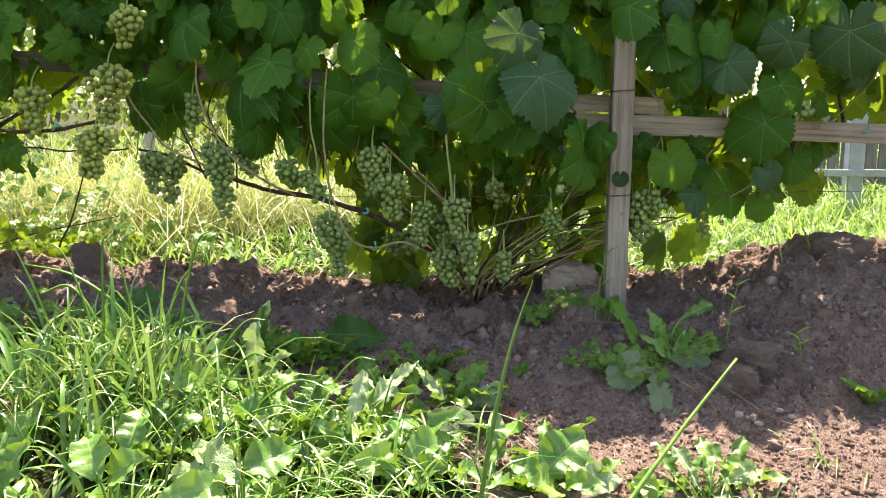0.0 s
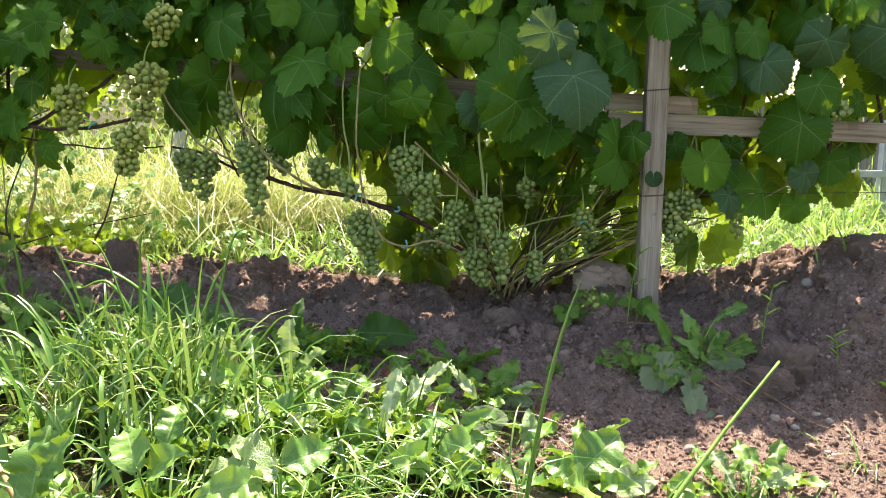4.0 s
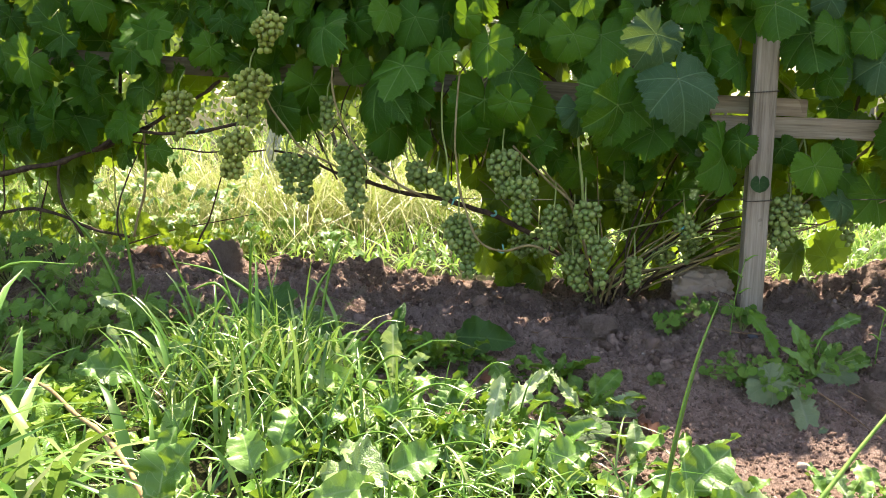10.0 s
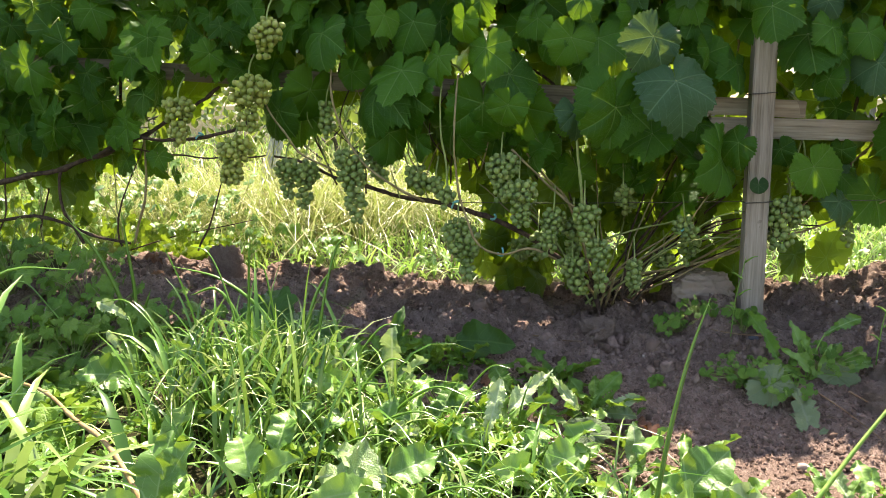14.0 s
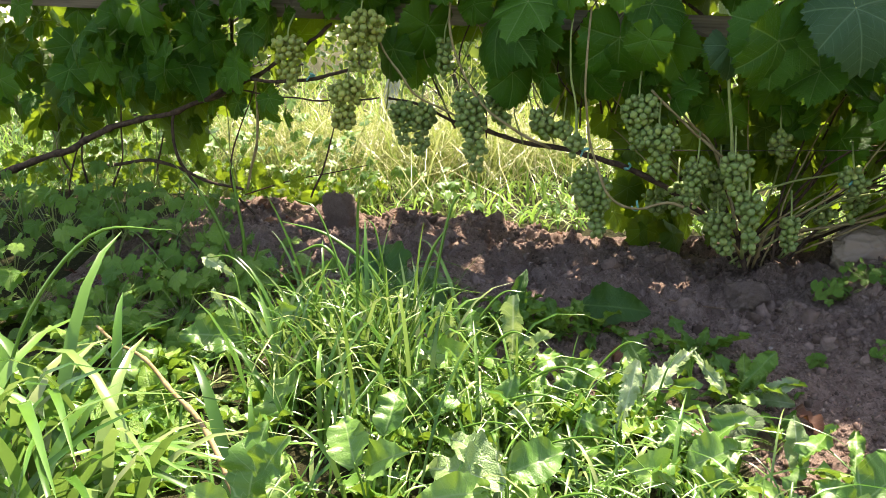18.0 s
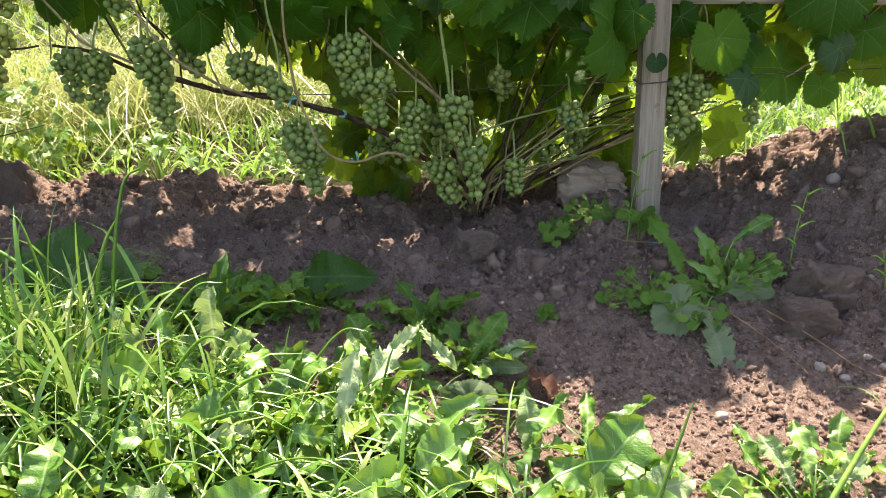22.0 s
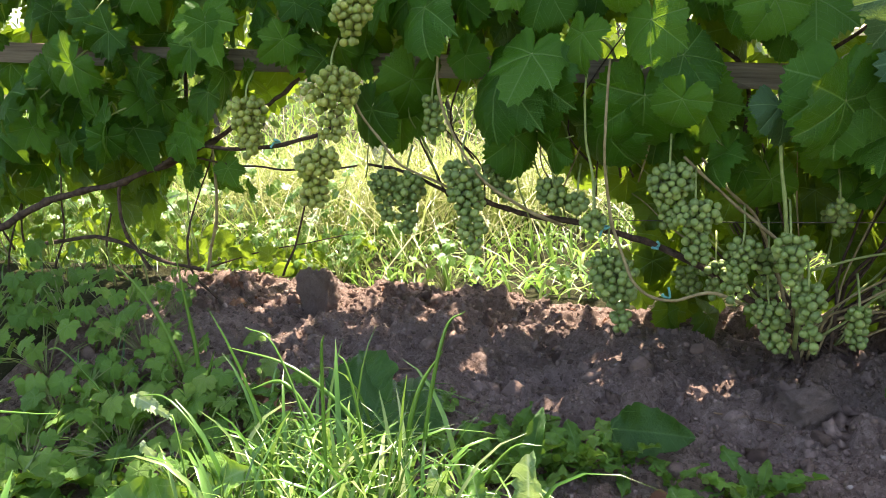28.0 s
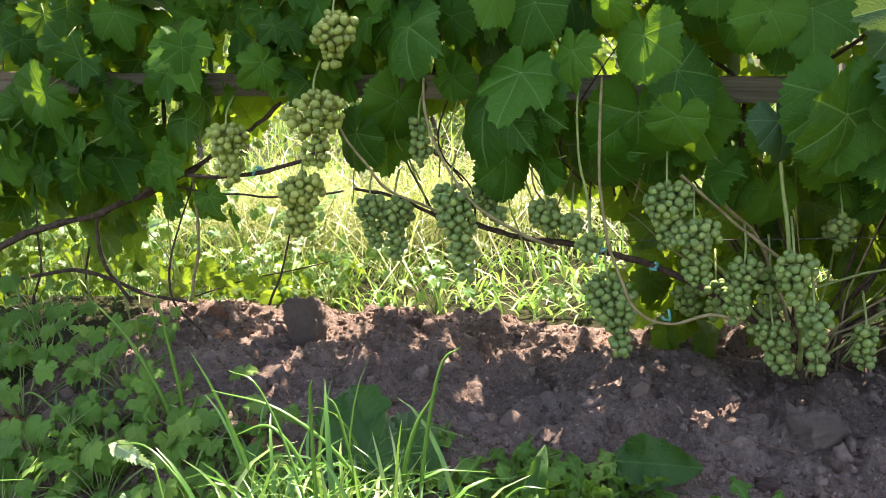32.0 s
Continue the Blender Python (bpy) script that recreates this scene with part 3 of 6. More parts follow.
rail("rail", -2.3, 0.565, 0.262, 0.388, 1.775, 0.036, 0.035, "long brown rail")
rail("rail", 0.276, 0.341, 2.4, 0.268, 1.775, 0.039, 0.035, "long pale rail")
rail("splice_board", 0.270, 0.382, 0.450, 0.373, 1.775, 0.034, 0.035, "short board nailed above the rail")
part("wire", tube_mesh("wire", [(-0.30, 1.80, 0.185), (0.0, 1.765, 0.190), (0.33, 1.757, 0.197), (0.42, 1.757, 0.198), (1.0, 1.762, 0.209), (2.3, 1.765, 0.217)], 0.0008, 0.0008, WIRE, 5), trellis)
for z0 in (0.200, 0.402):
    loop = [(0.3625 + 0.0225 * a, 1.733 + 0.025 * b, z0 + 0.003 * c) for a, b, c in ((-1, -1, 0), (0, -1.06, 0.4), (1, -1, 1), (1.06, 0, 0.5), (1, 1, 0), (0, 1.06, 0), (-1, 1, 0), (-1.06, 0, 0), (-1, -1, 0))]
    part("wire_wrap", tube_mesh("wire_wrap", loop, 0.0011, 0.0011, WIRE, 5), trellis)

# ---- vines ----
vine_left = tagged(new("grapevine"), "grapevine with lobed green leaves trained along the rail", "grapevine", "row of vines")
vine_mid = tagged(new("grapevine"), "bushy grapevine with many hanging green grape bunches", "grapevine", "row of vines")
vine_right = tagged(new("grapevine"), "grapevine beyond the post, broad leaves tinted for sky reflection", "grapevine", "row of vines")

rnd = random.Random(7)


def hang_leaves(vine, rows):
    for x, y, z, n, roll, kind in rows:
        tilt = rnd.uniform(-12, 44)
        n = (0.68 if kind == 2 else 0.74 if kind == 0 else 0.72) * max(n, 0.045) / math.cos(radians(tilt))
        me = rnd.choice((LOBED, BROAD, SKY_TINT)[kind])
        part("leaf", me, vine, leaf_pose(x, y, z, n, roll + rnd.uniform(-8, 8), tilt, rnd.uniform(-48, 48)))


hang_leaves(vine_left, (
    (-1.18, 1.66, 0.405, 0.087, -13, 0), (-1.16, 1.7, 0.399, 0.069, 31, 0), (-1.15, 1.66, 0.587, 0.054, 20, 0), (-1.12, 1.66, 0.557, 0.059, -18, 0),
    (-1.06, 1.62, 0.471, 0.107, -54, 0), (-1.02, 1.63, 0.349, 0.068, -8, 0), (-1.01, 1.66, 0.331, 0.056, 23, 0), (-0.98, 1.62, 0.517, 0.073, -62, 0),
    (-0.96, 1.66, 0.459, 0.072, 14, 0), (-0.91, 1.66, 0.332, 0.04, 6, 0), (-0.91, 1.7, 0.281, 0.051, -28, 0), (-0.88, 1.66, 0.349, 0.076, -41, 0), (-0.87, 1.72, 0.286, 0.083, 39, 0),
    (-0.86, 1.66, 0.487, 0.079, -50, 0), (-0.85, 1.68, 0.414, 0.068, -34, 0)))
hang_leaves(vine_left, (
    (-0.79, 1.6, 0.52, 0.060, -5, 0), (-0.68, 1.63, 0.49, 0.066, -52, 0),
    (-0.65, 1.62, 0.541, 0.045, -46, 0), (-0.64, 1.64, 0.535, 0.045, 15, 0), (-0.63, 1.66, 0.59, 0.05, 46, 0), (-0.62, 1.7, 0.528, 0.06, -30, 1)))
hang_leaves(vine_mid, (
    (-0.54, 1.76, 0.38, 0.1, -5, 1), (-0.51, 1.66, 0.583, 0.05, 9, 0), (-0.51, 1.72, 0.42, 0.116, -13, 1), (-0.48, 1.66, 0.541, 0.09, -1, 1),
    (-0.45, 1.62, 0.522, 0.083, 5, 1), (-0.41, 1.68, 0.453, 0.060, 42, 1), (-0.4, 1.66, 0.534, 0.065, 0, 1), (-0.4, 1.68, 0.563, 0.06, -13, 1),
    (-0.35, 1.7, 0.315, 0.065, -12, 1), (-0.34, 1.66, 0.414, 0.06, 12, 1), (-0.33, 1.62, 0.551, 0.06, -32, 1), (-0.3, 1.62, 0.452, 0.089, -18, 0),
    (-0.28, 1.64, 0.541, 0.083, -24, 1), (-0.28, 1.66, 0.325, 0.082, -54, 1), (-0.23, 1.62, 0.476, 0.076, 3, 0), (-0.21, 1.68, 0.351, 0.12, 21, 1)))
hang_leaves(vine_mid, (
    (-0.18, 1.6, 0.537, 0.065, -9, 1), (-0.15, 1.62, 0.574, 0.075, -14, 1), (-0.14, 1.6, 0.488, 0.088, 4, 1),
    (-0.1, 1.6, 0.387, 0.070, -28, 1), (-0.1, 1.63, 0.442, 0.088, 29, 1), (-0.08, 1.7, 0.382, 0.097, 23, 1),
    (-0.05, 1.64, 0.541, 0.056, -56, 1), (-0.03, 1.64, 0.496, 0.060, 18, 1), (0.01, 1.64, 0.506, 0.078, -33, 1), (0.02, 1.62, 0.373, 0.066, -2, 2),
    (0.03, 1.62, 0.572, 0.06, 28, 1), (0.06, 1.66, 0.505, 0.085, -3, 1), (0.09, 1.58, 0.38, 0.126, -5, 1), (0.12, 1.7, 0.529, 0.07, -31, 1)))
hang_leaves(vine_mid, (
    (0.15, 1.58, 0.5, 0.098, -26, 2), (0.19, 1.57, 0.424, 0.113, 8, 2), (0.22, 1.8, 0.209, 0.084, 45, 1), (0.25, 1.7, 0.472, 0.091, 8, 1),
    (0.285, 1.67, 0.287, 0.108, -61, 1), (0.31, 1.7, 0.456, 0.078, -14, 1), (0.313, 1.66, 0.316, 0.064, -50, 1)))
hang_leaves(vine_right, (
    (0.35, 1.62, 0.549, 0.092, 10, 1), (0.425, 1.68, 0.505, 0.10, 12, 1), (0.455, 1.71, 0.47, 0.09, -20, 1), (0.50, 1.70, 0.49, 0.09, 15, 1), (0.4, 1.72, 0.301, 0.054, 16, 1), (0.45, 1.72, 0.252, 0.04, -90, 1),
    (0.46, 1.66, 0.427, 0.06, -26, 1), (0.46, 1.66, 0.514, 0.068, -9, 1), (0.47, 1.68, 0.426, 0.065, -23, 2), (0.52, 1.66, 0.504, 0.068, 8, 1),
    (0.54, 1.66, 0.452, 0.086, 49, 2), (0.59, 1.78, 0.207, 0.083, -40, 1), (0.62, 1.67, 0.343, 0.108, -61, 1), (0.64, 1.64, 0.491, 0.095, -29, 2),
    (0.64, 1.66, 0.413, 0.077, 32, 1), (0.65, 1.76, 0.179, 0.058, 6, 1), (0.71, 1.76, 0.266, 0.069, 0, 1)))
hang_leaves(vine_right, (
    (0.73, 1.7, 0.383, 0.05, 38, 1), (0.74, 1.62, 0.506, 0.136, 7, 2), (0.75, 1.78, 0.284, 0.051, 11, 1), (0.81, 1.68, 0.465, 0.115, 10, 2),
    (0.92, 1.66, 0.52, 0.1, -10, 2), (0.96, 1.68, 0.44, 0.09, 20, 1), (1.05, 1.66, 0.54, 0.1, -15, 1), (1.0, 1.7, 0.36, 0.08, 25, 1)))
hang_leaves(vine_mid, (
    (-0.30, 1.64, 0.42, 0.115, 3, 1), (-0.15, 1.64, 0.39, 0.135, 6, 1), (0.085, 1.60, 0.40, 0.125, 0, 1), (-0.335, 1.66, 0.335, 0.085, 5, 1), (-0.56, 1.67, 0.38, 0.09, -20, 1), (-0.345, 1.64, 0.43, 0.11, 2, 1)))
hang_leaves(vine_left, (
    (-1.153, 1.66, 0.571, 0.067, -20, 0), (-1.006, 1.62, 0.543, 0.084, -35, 0), (-1.139, 1.66, 0.469, 0.091, 40, 0), (-0.803, 1.62, 0.529, 0.08, 10, 0),
    (-0.896, 1.68, 0.483, 0.06, -20, 0), (-0.717, 1.64, 0.507, 0.066, -25, 0), (-1.017, 1.63, 0.378, 0.089, -15, 0), (-0.971, 1.68, 0.451, 0.076, 20, 0),
    (-0.955, 1.7, 0.402, 0.069, -10, 0), (-0.884, 1.66, 0.367, 0.059, 15, 0), (-0.871, 1.7, 0.417, 0.053, 5, 0), (-1.309, 1.7, 0.261, 0.074, -30, 0),
    (-1.197, 1.66, 0.366, 0.071, 30, 0), (-1.052, 1.64, 0.59, 0.07, 0, 0), (-1.019, 1.7, 0.357, 0.078, 12, 0), (-0.788, 1.7, 0.45, 0.049, -15, 0),
    (-1.213, 1.64, 0.427, 0.078, -10, 0), (-1.199, 1.72, 0.319, 0.062, 25, 0), (-0.816, 1.66, 0.292, 0.043, 20, 0), (-0.803, 1.7, 0.252, 0.041, -20, 0),
    (-1.011, 1.7, 0.571, 0.065, 5, 0), (-0.67, 1.68, 0.521, 0.048, 20, 0), (-0.991, 1.74, 0.282, 0.059, -5, 0)))
part("leaf", leaf_shape("round", 5, SKY_TINT_LEAF, GREEN_STEM), vine_right, leaf_pose(0.358, 1.69, 0.236, 0.017, 0, 5, 0), "small round leaf against the post")


def canopy_floor(x):
    """Lowest height of the leaf mass along the row."""
    pts = ((-2.4, 0.20), (-1.3, 0.22), (-1.0, 0.29), (-0.86, 0.38), (-0.7, 0.42), (-0.5, 0.37), (-0.3, 0.31), (-0.2, 0.25), (0.0, 0.20), (0.33, 0.16), (0.5, 0.15), (0.65, 0.17), (0.80, 0.23), (0.95, 0.31), (1.2, 0.32), (2.4, 0.33))
    return float(np.interp(x, [p[0] for p in pts], [p[1] for p in pts]))


def mass(vine, xa, xb, count, seed, back=2.36):
    r = random.Random(seed)
    pieces = []
    while len(pieces) < count:
        x = r.uniform(xa, xb)
        low = canopy_floor(x) + 0.05
        z = low + (0.83 + 0.05 * math.sin(x * 9) - low) * r.random() ** 0.95
        if z < 0.42:
            y = r.uniform(1.86, 2.10)
        else:
            y = r.uniform(1.72, 1.95) if r.random() < 0.24 else r.uniform(1.97, back)
        size = r.uniform(0.045, 0.085)
        pieces.append((r.choice(FILL), leaf_pose(x, y, z, size, r.gauss(0, 45), r.uniform(-15, 75), r.gauss(0, 55))))
    return tagged(part("leaf_mass", joined("leaf_mass", pieces, [SHADED_FILL]), vine, None, "dense inner vine leaves, coloured dark for shade"), kind="stuff")


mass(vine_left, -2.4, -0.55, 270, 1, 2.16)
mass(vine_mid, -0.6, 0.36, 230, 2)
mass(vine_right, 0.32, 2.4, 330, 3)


def shade_mass(vine, xa, xb, count, seed):
    """Upper leaves added out of view, which shade the side of the row that faces the bed."""
    r = random.Random(seed)
    pieces = []
    for _ in range(count):
        x = r.uniform(xa, xb)
        edge = 0.5 + 0.5 * noise.noise(Vector((x * 6.5, 0.0, 7.0))) + 0.35 * noise.noise(Vector((x * 17.0, 0.0, 3.0)))
        # left of -0.62 unseen taller shoots are added to shade the weeds
        z = r.uniform(0.60, 0.66 + 0.11 * edge + (0.30 if x < -0.62 else 0.0))
        y = r.uniform(1.62 + 0.14 * (1 - edge), 2.0) if r.random() < 0.88 else r.uniform(1.98, 2.2)
        # the highest overhang forwards so that their shadow reaches farther
        if z > 0.84 and r.random() < 0.6:
            y -= 0.2
        pieces.append((r.choice(FILL), leaf_pose(x, y, z if y < 1.99 else z - 0.06, r.uniform(0.05, 0.085), r.gauss(0, 50), r.uniform(30, 85), r.gauss(0, 50))))
    return tagged(part("leaf_mass", joined("leaf_mass", pieces, [SHADED_FILL]), vine, None, "unseen upper vine leaves added to shade the bed"), kind="stuff")


shade_mass(vine_left, -2.4, -0.55, 800, 14)
shade_mass(vine_mid, -0.55, 0.36, 400, 15)
shade_mass(vine_right, 0.36, 2.4, 560, 16)


def low_mass(vine, xa, xb, count, seed, za=0.05, zb=0.36, ya=1.84, yb=2.06):
    """The thicket of leaves round the foot of the vine, its shade put into the leaf colour."""
    r = random.Random(seed)
    pieces = []
    for _ in range(count):
        x = r.uniform(xa, xb)
        z = r.uniform(za, zb)
        pieces.append((r.choice(FILL), leaf_pose(x, r.uniform(ya, yb), z, r.uniform(0.035, 0.07), r.gauss(0, 60), r.uniform(-10, 50), r.gauss(0, 50))))
    return tagged(part("leaf_mass", joined("leaf_mass", pieces, [SHADED_FILL]), vine, None, "low thicket of vine leaves, coloured dark for shade"), kind="stuff")


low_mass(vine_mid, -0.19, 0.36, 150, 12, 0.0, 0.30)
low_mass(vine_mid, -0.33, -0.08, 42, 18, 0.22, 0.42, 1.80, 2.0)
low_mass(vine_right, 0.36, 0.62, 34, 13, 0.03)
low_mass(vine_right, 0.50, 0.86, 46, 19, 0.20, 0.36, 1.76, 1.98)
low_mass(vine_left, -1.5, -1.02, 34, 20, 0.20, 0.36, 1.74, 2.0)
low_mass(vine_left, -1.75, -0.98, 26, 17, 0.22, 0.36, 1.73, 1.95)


def front_leaves(vine, xa, xb, count, shapes, seed):
    """Smaller leaves between the large ones on the side that faces the bed."""
    r = random.Random(seed)
    made = 0
    while made < count:
        x, y = r.uniform(xa, xb), r.uniform(1.66, 1.80)
        low = canopy_floor(x) + 0.05
        z = r.uniform(max(low, 0.2), 0.70)
        rail_z = 0.405 - 0.069 * x if x < 0.26 else 0.35 - 0.034 * x
        if -0.03 < z - rail_z < 0.09 and r.random() < (0.85 if x > -0.5 else 0.15):
            continue
        if abs(x - 0.36) < 0.06 and z < 0.5:
            continue
        part("leaf", r.choice(shapes), vine, leaf_pose(x, y, z, r.uniform(0.034, 0.066), r.gauss(0, 35), r.uniform(-15, 65), r.gauss(0, 45)))
        made += 1


front_leaves(vine_left, -1.5, -0.5, 165, LOBED, 81)
front_leaves(vine_mid, -0.5, 0.34, 120, BROAD + LOBED[:2], 82)
front_leaves(vine_right, 0.34, 1.4, 105, BROAD + SKY_TINT[:1], 83)


def cane(vine, points, r0, r1, mat, label="", knots=0.18):
    thin_ = 1.0 if mat == BARK else 0.74
    me = tube_mesh("cane", points, r0 * thin_, r1 * thin_, mat, 8, knots)
    for v in me.vertices:
        v.co += noise.noise_vector(v.co * 60.0) * (0.28 if mat == BARK else 0.10) * max(r0, r1) + noise.noise_vector(v.co * 14.0) * 0.006
    return part("cane", me, vine, None, label)


cane(vine_mid, [(-0.60, 1.73, 0.288), (-0.519, 1.73, 0.268), (-0.457, 1.73, 0.240), (-0.396, 1.73, 0.224), (-0.345, 1.73, 0.208), (-0.253, 1.73, 0.193), (-0.133, 1.73, 0.157), (-0.02, 1.74, 0.09), (0.06, 1.76, 0.02), (0.08, 1.78, -0.04)], 0.0025, 0.0065, BARK, "old dark arm")
cane(vine_mid, [(-0.44, 1.64, 0.48), (-0.435, 1.62, 0.415), (-0.423, 1.62, 0.358), (-0.383, 1.62, 0.285), (-0.343, 1.63, 0.245), (-0.27, 1.67, 0.205)], 0.0026, 0.0033, CANE)
cane(vine_mid, [(-0.229, 1.64, 0.43), (-0.229, 1.63, 0.399), (-0.225, 1.63, 0.32), (-0.215, 1.63, 0.24), (-0.205, 1.65, 0.20)], 0.002, 0.003, GREEN_STEM)
cane(vine_mid, [(-0.192, 1.62, 0.44), (-0.198, 1.6, 0.367), (-0.199, 1.6, 0.286), (-0.184, 1.6, 0.21), (-0.153, 1.6, 0.136), (-0.109, 1.61, 0.112), (-0.049, 1.63, 0.118), (0.03, 1.70, 0.06), (0.07, 1.76, 0.0)], 0.0024, 0.0034, CANE)
cane(vine_mid, [(-0.101, 1.66, 0.307), (-0.036, 1.66, 0.241), (0.003, 1.66, 0.208), (0.042, 1.68, 0.16), (0.07, 1.74, 0.03)], 0.003, 0.004, CANE)
cane(vine_mid, [(0.02, 1.63, 0.33), (0.027, 1.63, 0.268), (0.04, 1.63, 0.205), (0.06, 1.68, 0.12), (0.07, 1.75, 0.0)], 0.003, 0.0045, GREEN_STEM)
cane(vine_mid, [(-0.59, 1.66, 0.43), (-0.576, 1.64, 0.392), (-0.544, 1.64, 0.344), (-0.505, 1.65, 0.293), (-0.447, 1.67, 0.257), (-0.40, 1.70, 0.23)], 0.0024, 0.0032, CANE)
cane(vine_mid, [(0.09, 1.77, -0.02), (0.105, 1.73, 0.053), (0.142, 1.72, 0.079), (0.224, 1.72, 0.142), (0.275, 1.72, 0.215), (0.30, 1.72, 0.26)], 0.0034, 0.0015, CANE)
cane(vine_mid, [(0.08, 1.77, -0.02), (0.101, 1.75, 0.05), (0.172, 1.74, 0.109), (0.24, 1.74, 0.155)], 0.0031, 0.0015, CANE)
cane(vine_right, [(0.10, 1.80, -0.02), (0.12, 1.8, 0.031), (0.334, 1.8, 0.086), (0.443, 1.8, 0.17), (0.571, 1.8, 0.286), (0.66, 1.80, 0.37)], 0.0037, 0.0022, CANE)
cane(vine_right, [(0.11, 1.84, -0.02), (0.26, 1.84, 0.06), (0.407, 1.84, 0.145), (0.507, 1.84, 0.229), (0.629, 1.84, 0.318), (0.75, 1.82, 0.42)], 0.0037, 0.0025, CANE)
cane(vine_right, [(0.13, 1.86, -0.02), (0.27, 1.86, 0.05), (0.424, 1.86, 0.121), (0.541, 1.86, 0.245), (0.62, 1.86, 0.36)], 0.0037, 0.0025, BARK)
cane(vine_right, [(0.16, 1.80, 0.0), (0.33, 1.80, 0.09), (0.469, 1.79, 0.135), (0.567, 1.78, 0.18), (0.645, 1.78, 0.224), (0.724, 1.78, 0.293), (0.84, 1.76, 0.40)], 0.0028, 0.0019, CANE)
cane(vine_mid, [(0.07, 1.77, -0.02), (0.08, 1.77, 0.10), (0.098, 1.76, 0.125), (0.173, 1.76, 0.147), (0.24, 1.76, 0.16)], 0.004, 0.002, GREEN_STEM)
cane(vine_mid, [(-0.071, 1.73, 0.292), (-0.028, 1.73, 0.239), (0.015, 1.73, 0.184), (0.06, 1.75, 0.04)], 0.0025, 0.004, CANE)
cane(vine_left, [(-1.75, 1.74, 0.02), (-1.55, 1.72, 0.12), (-1.369, 1.7, 0.171), (-1.284, 1.7, 0.202), (-1.203, 1.7, 0.234), (-1.091, 1.7, 0.255), (-0.971, 1.7, 0.288), (-0.866, 1.7, 0.332), (-0.776, 1.71, 0.383), (-0.70, 1.72, 0.43)], 0.0085, 0.003, BARK, "old gnarled dark arm", 0.3)
cane(vine_left, [(-0.97, 1.69, 0.29), (-0.882, 1.66, 0.329), (-0.781, 1.66, 0.324), (-0.692, 1.66, 0.332), (-0.623, 1.66, 0.357), (-0.59, 1.66, 0.43)], 0.0035, 0.003, BARK)
cane(vine_left, [(-0.97, 1.70, 0.295), (-0.879, 1.68, 0.303), (-0.777, 1.68, 0.291), (-0.699, 1.68, 0.284), (-0.60, 1.69, 0.29)], 0.002, 0.0015, BARK)
cane(vine_left, [(-0.866, 1.70, 0.335), (-0.867, 1.7, 0.294), (-0.87, 1.7, 0.237), (-0.89, 1.71, 0.17), (-0.92, 1.72, 0.10)], 0.003, 0.004, CANE)
cane(vine_left, [(-1.06, 1.70, 0.262), (-1.066, 1.7, 0.231), (-1.06, 1.70, 0.16), (-1.03, 1.71, 0.10)], 0.003, 0.003, BARK)
cane(vine_left, [(-1.30, 1.72, 0.13), (-1.15, 1.72, 0.155), (-1.02, 1.72, 0.12), (-0.93, 1.72, 0.10)], 0.004, 0.003, BARK)
for k in range(16):
    x = -1.25 + 0.15 * k + rnd.uniform(-0.04, 0.04)
    low = canopy_floor(x) + 0.06
    cane((vine_left, vine_mid, vine_right)[0 if x < -0.55 else 1 if x < 0.36 else 2],
         [(x, 1.80 + rnd.uniform(-0.05, 0.08), low), (x + rnd.uniform(-0.05, 0.05), 1.80, low + 0.15), (x + rnd.uniform(-0.1, 0.1), 1.82, 0.50), (x + rnd.uniform(-0.14, 0.14), 1.82, 0.72)], 0.0035, 0.002, rnd.choice((CANE, GREEN_STEM, BARK)))

thin = random.Random(91)
for k in range(34):
    a = radians(thin.uniform(18, 150))
    reach = thin.uniform(0.22, 0.42)
    ex, ez = 0.09 + math.cos(a) * reach * 1.25, max(0.06, math.sin(a) * reach)
    y0 = thin.uniform(1.76, 1.86)
    y1 = thin.uniform(1.72, 1.94)
    bow = thin.uniform(-0.03, 0.05)
    cane(vine_mid if ex < 0.34 else vine_right, [(0.09 + thin.uniform(-0.05, 0.06), y0, -0.02), (0.09 + (ex - 0.09) * 0.35, (y0 + y1) / 2, ez * 0.28 + bow), (0.09 + (ex - 0.09) * 0.7, y1, ez * 0.66 + bow), (ex, y1, ez)], thin.uniform(0.0022, 0.0038), 0.0012, thin.choice((CANE, BARK, BARK, GREEN_STEM)))
for k in range(22):
    x0 = thin.uniform(-0.62, -0.12)
    z0 = thin.uniform(0.20, 0.30)
    y0 = thin.uniform(1.70, 1.82)
    cane(vine_mid, [(x0, y0, z0), (x0 + thin.uniform(-0.04, 0.04), y0 - 0.02, z0 + 0.08), (x0 + thin.uniform(-0.09, 0.09), y0, z0 + thin.uniform(0.14, 0.24))], 0.0018, 0.0011, thin.choice((CANE, BARK, GREEN_STEM)))
for k in range(13):
    x0 = thin.uniform(-1.5, -0.8)
    z0 = thin.uniform(0.02, 0.10)
    y0 = thin.uniform(1.70, 1.86)
    cane(vine_left, [(x0, y0, z0), (x0 + thin.uniform(-0.06, 0.06), y0 - 0.02, z0 + 0.09), (x0 + thin.uniform(-0.12, 0.12), y0, z0 + thin.uniform(0.16, 0.28))], 0.0024, 0.0013, thin.choice((BARK, BARK, CANE, GREEN_STEM)))

# ---- grapes ----
bm_ = bmesh.new()
bmesh.ops.create_icosphere(bm_, subdivisions=2, radius=1.0)
berry_me = bpy.data.meshes.new("grape")
bm_.to_mesh(berry_me)
bm_.free()
berry_me.materials.append(GRAPE)
berry_me.polygons.foreach_set("use_smooth", [True] * len(berry_me.polygons))
yellow_me = berry_me.copy()
yellow_me.materials[0] = YELLOW_GRAPE


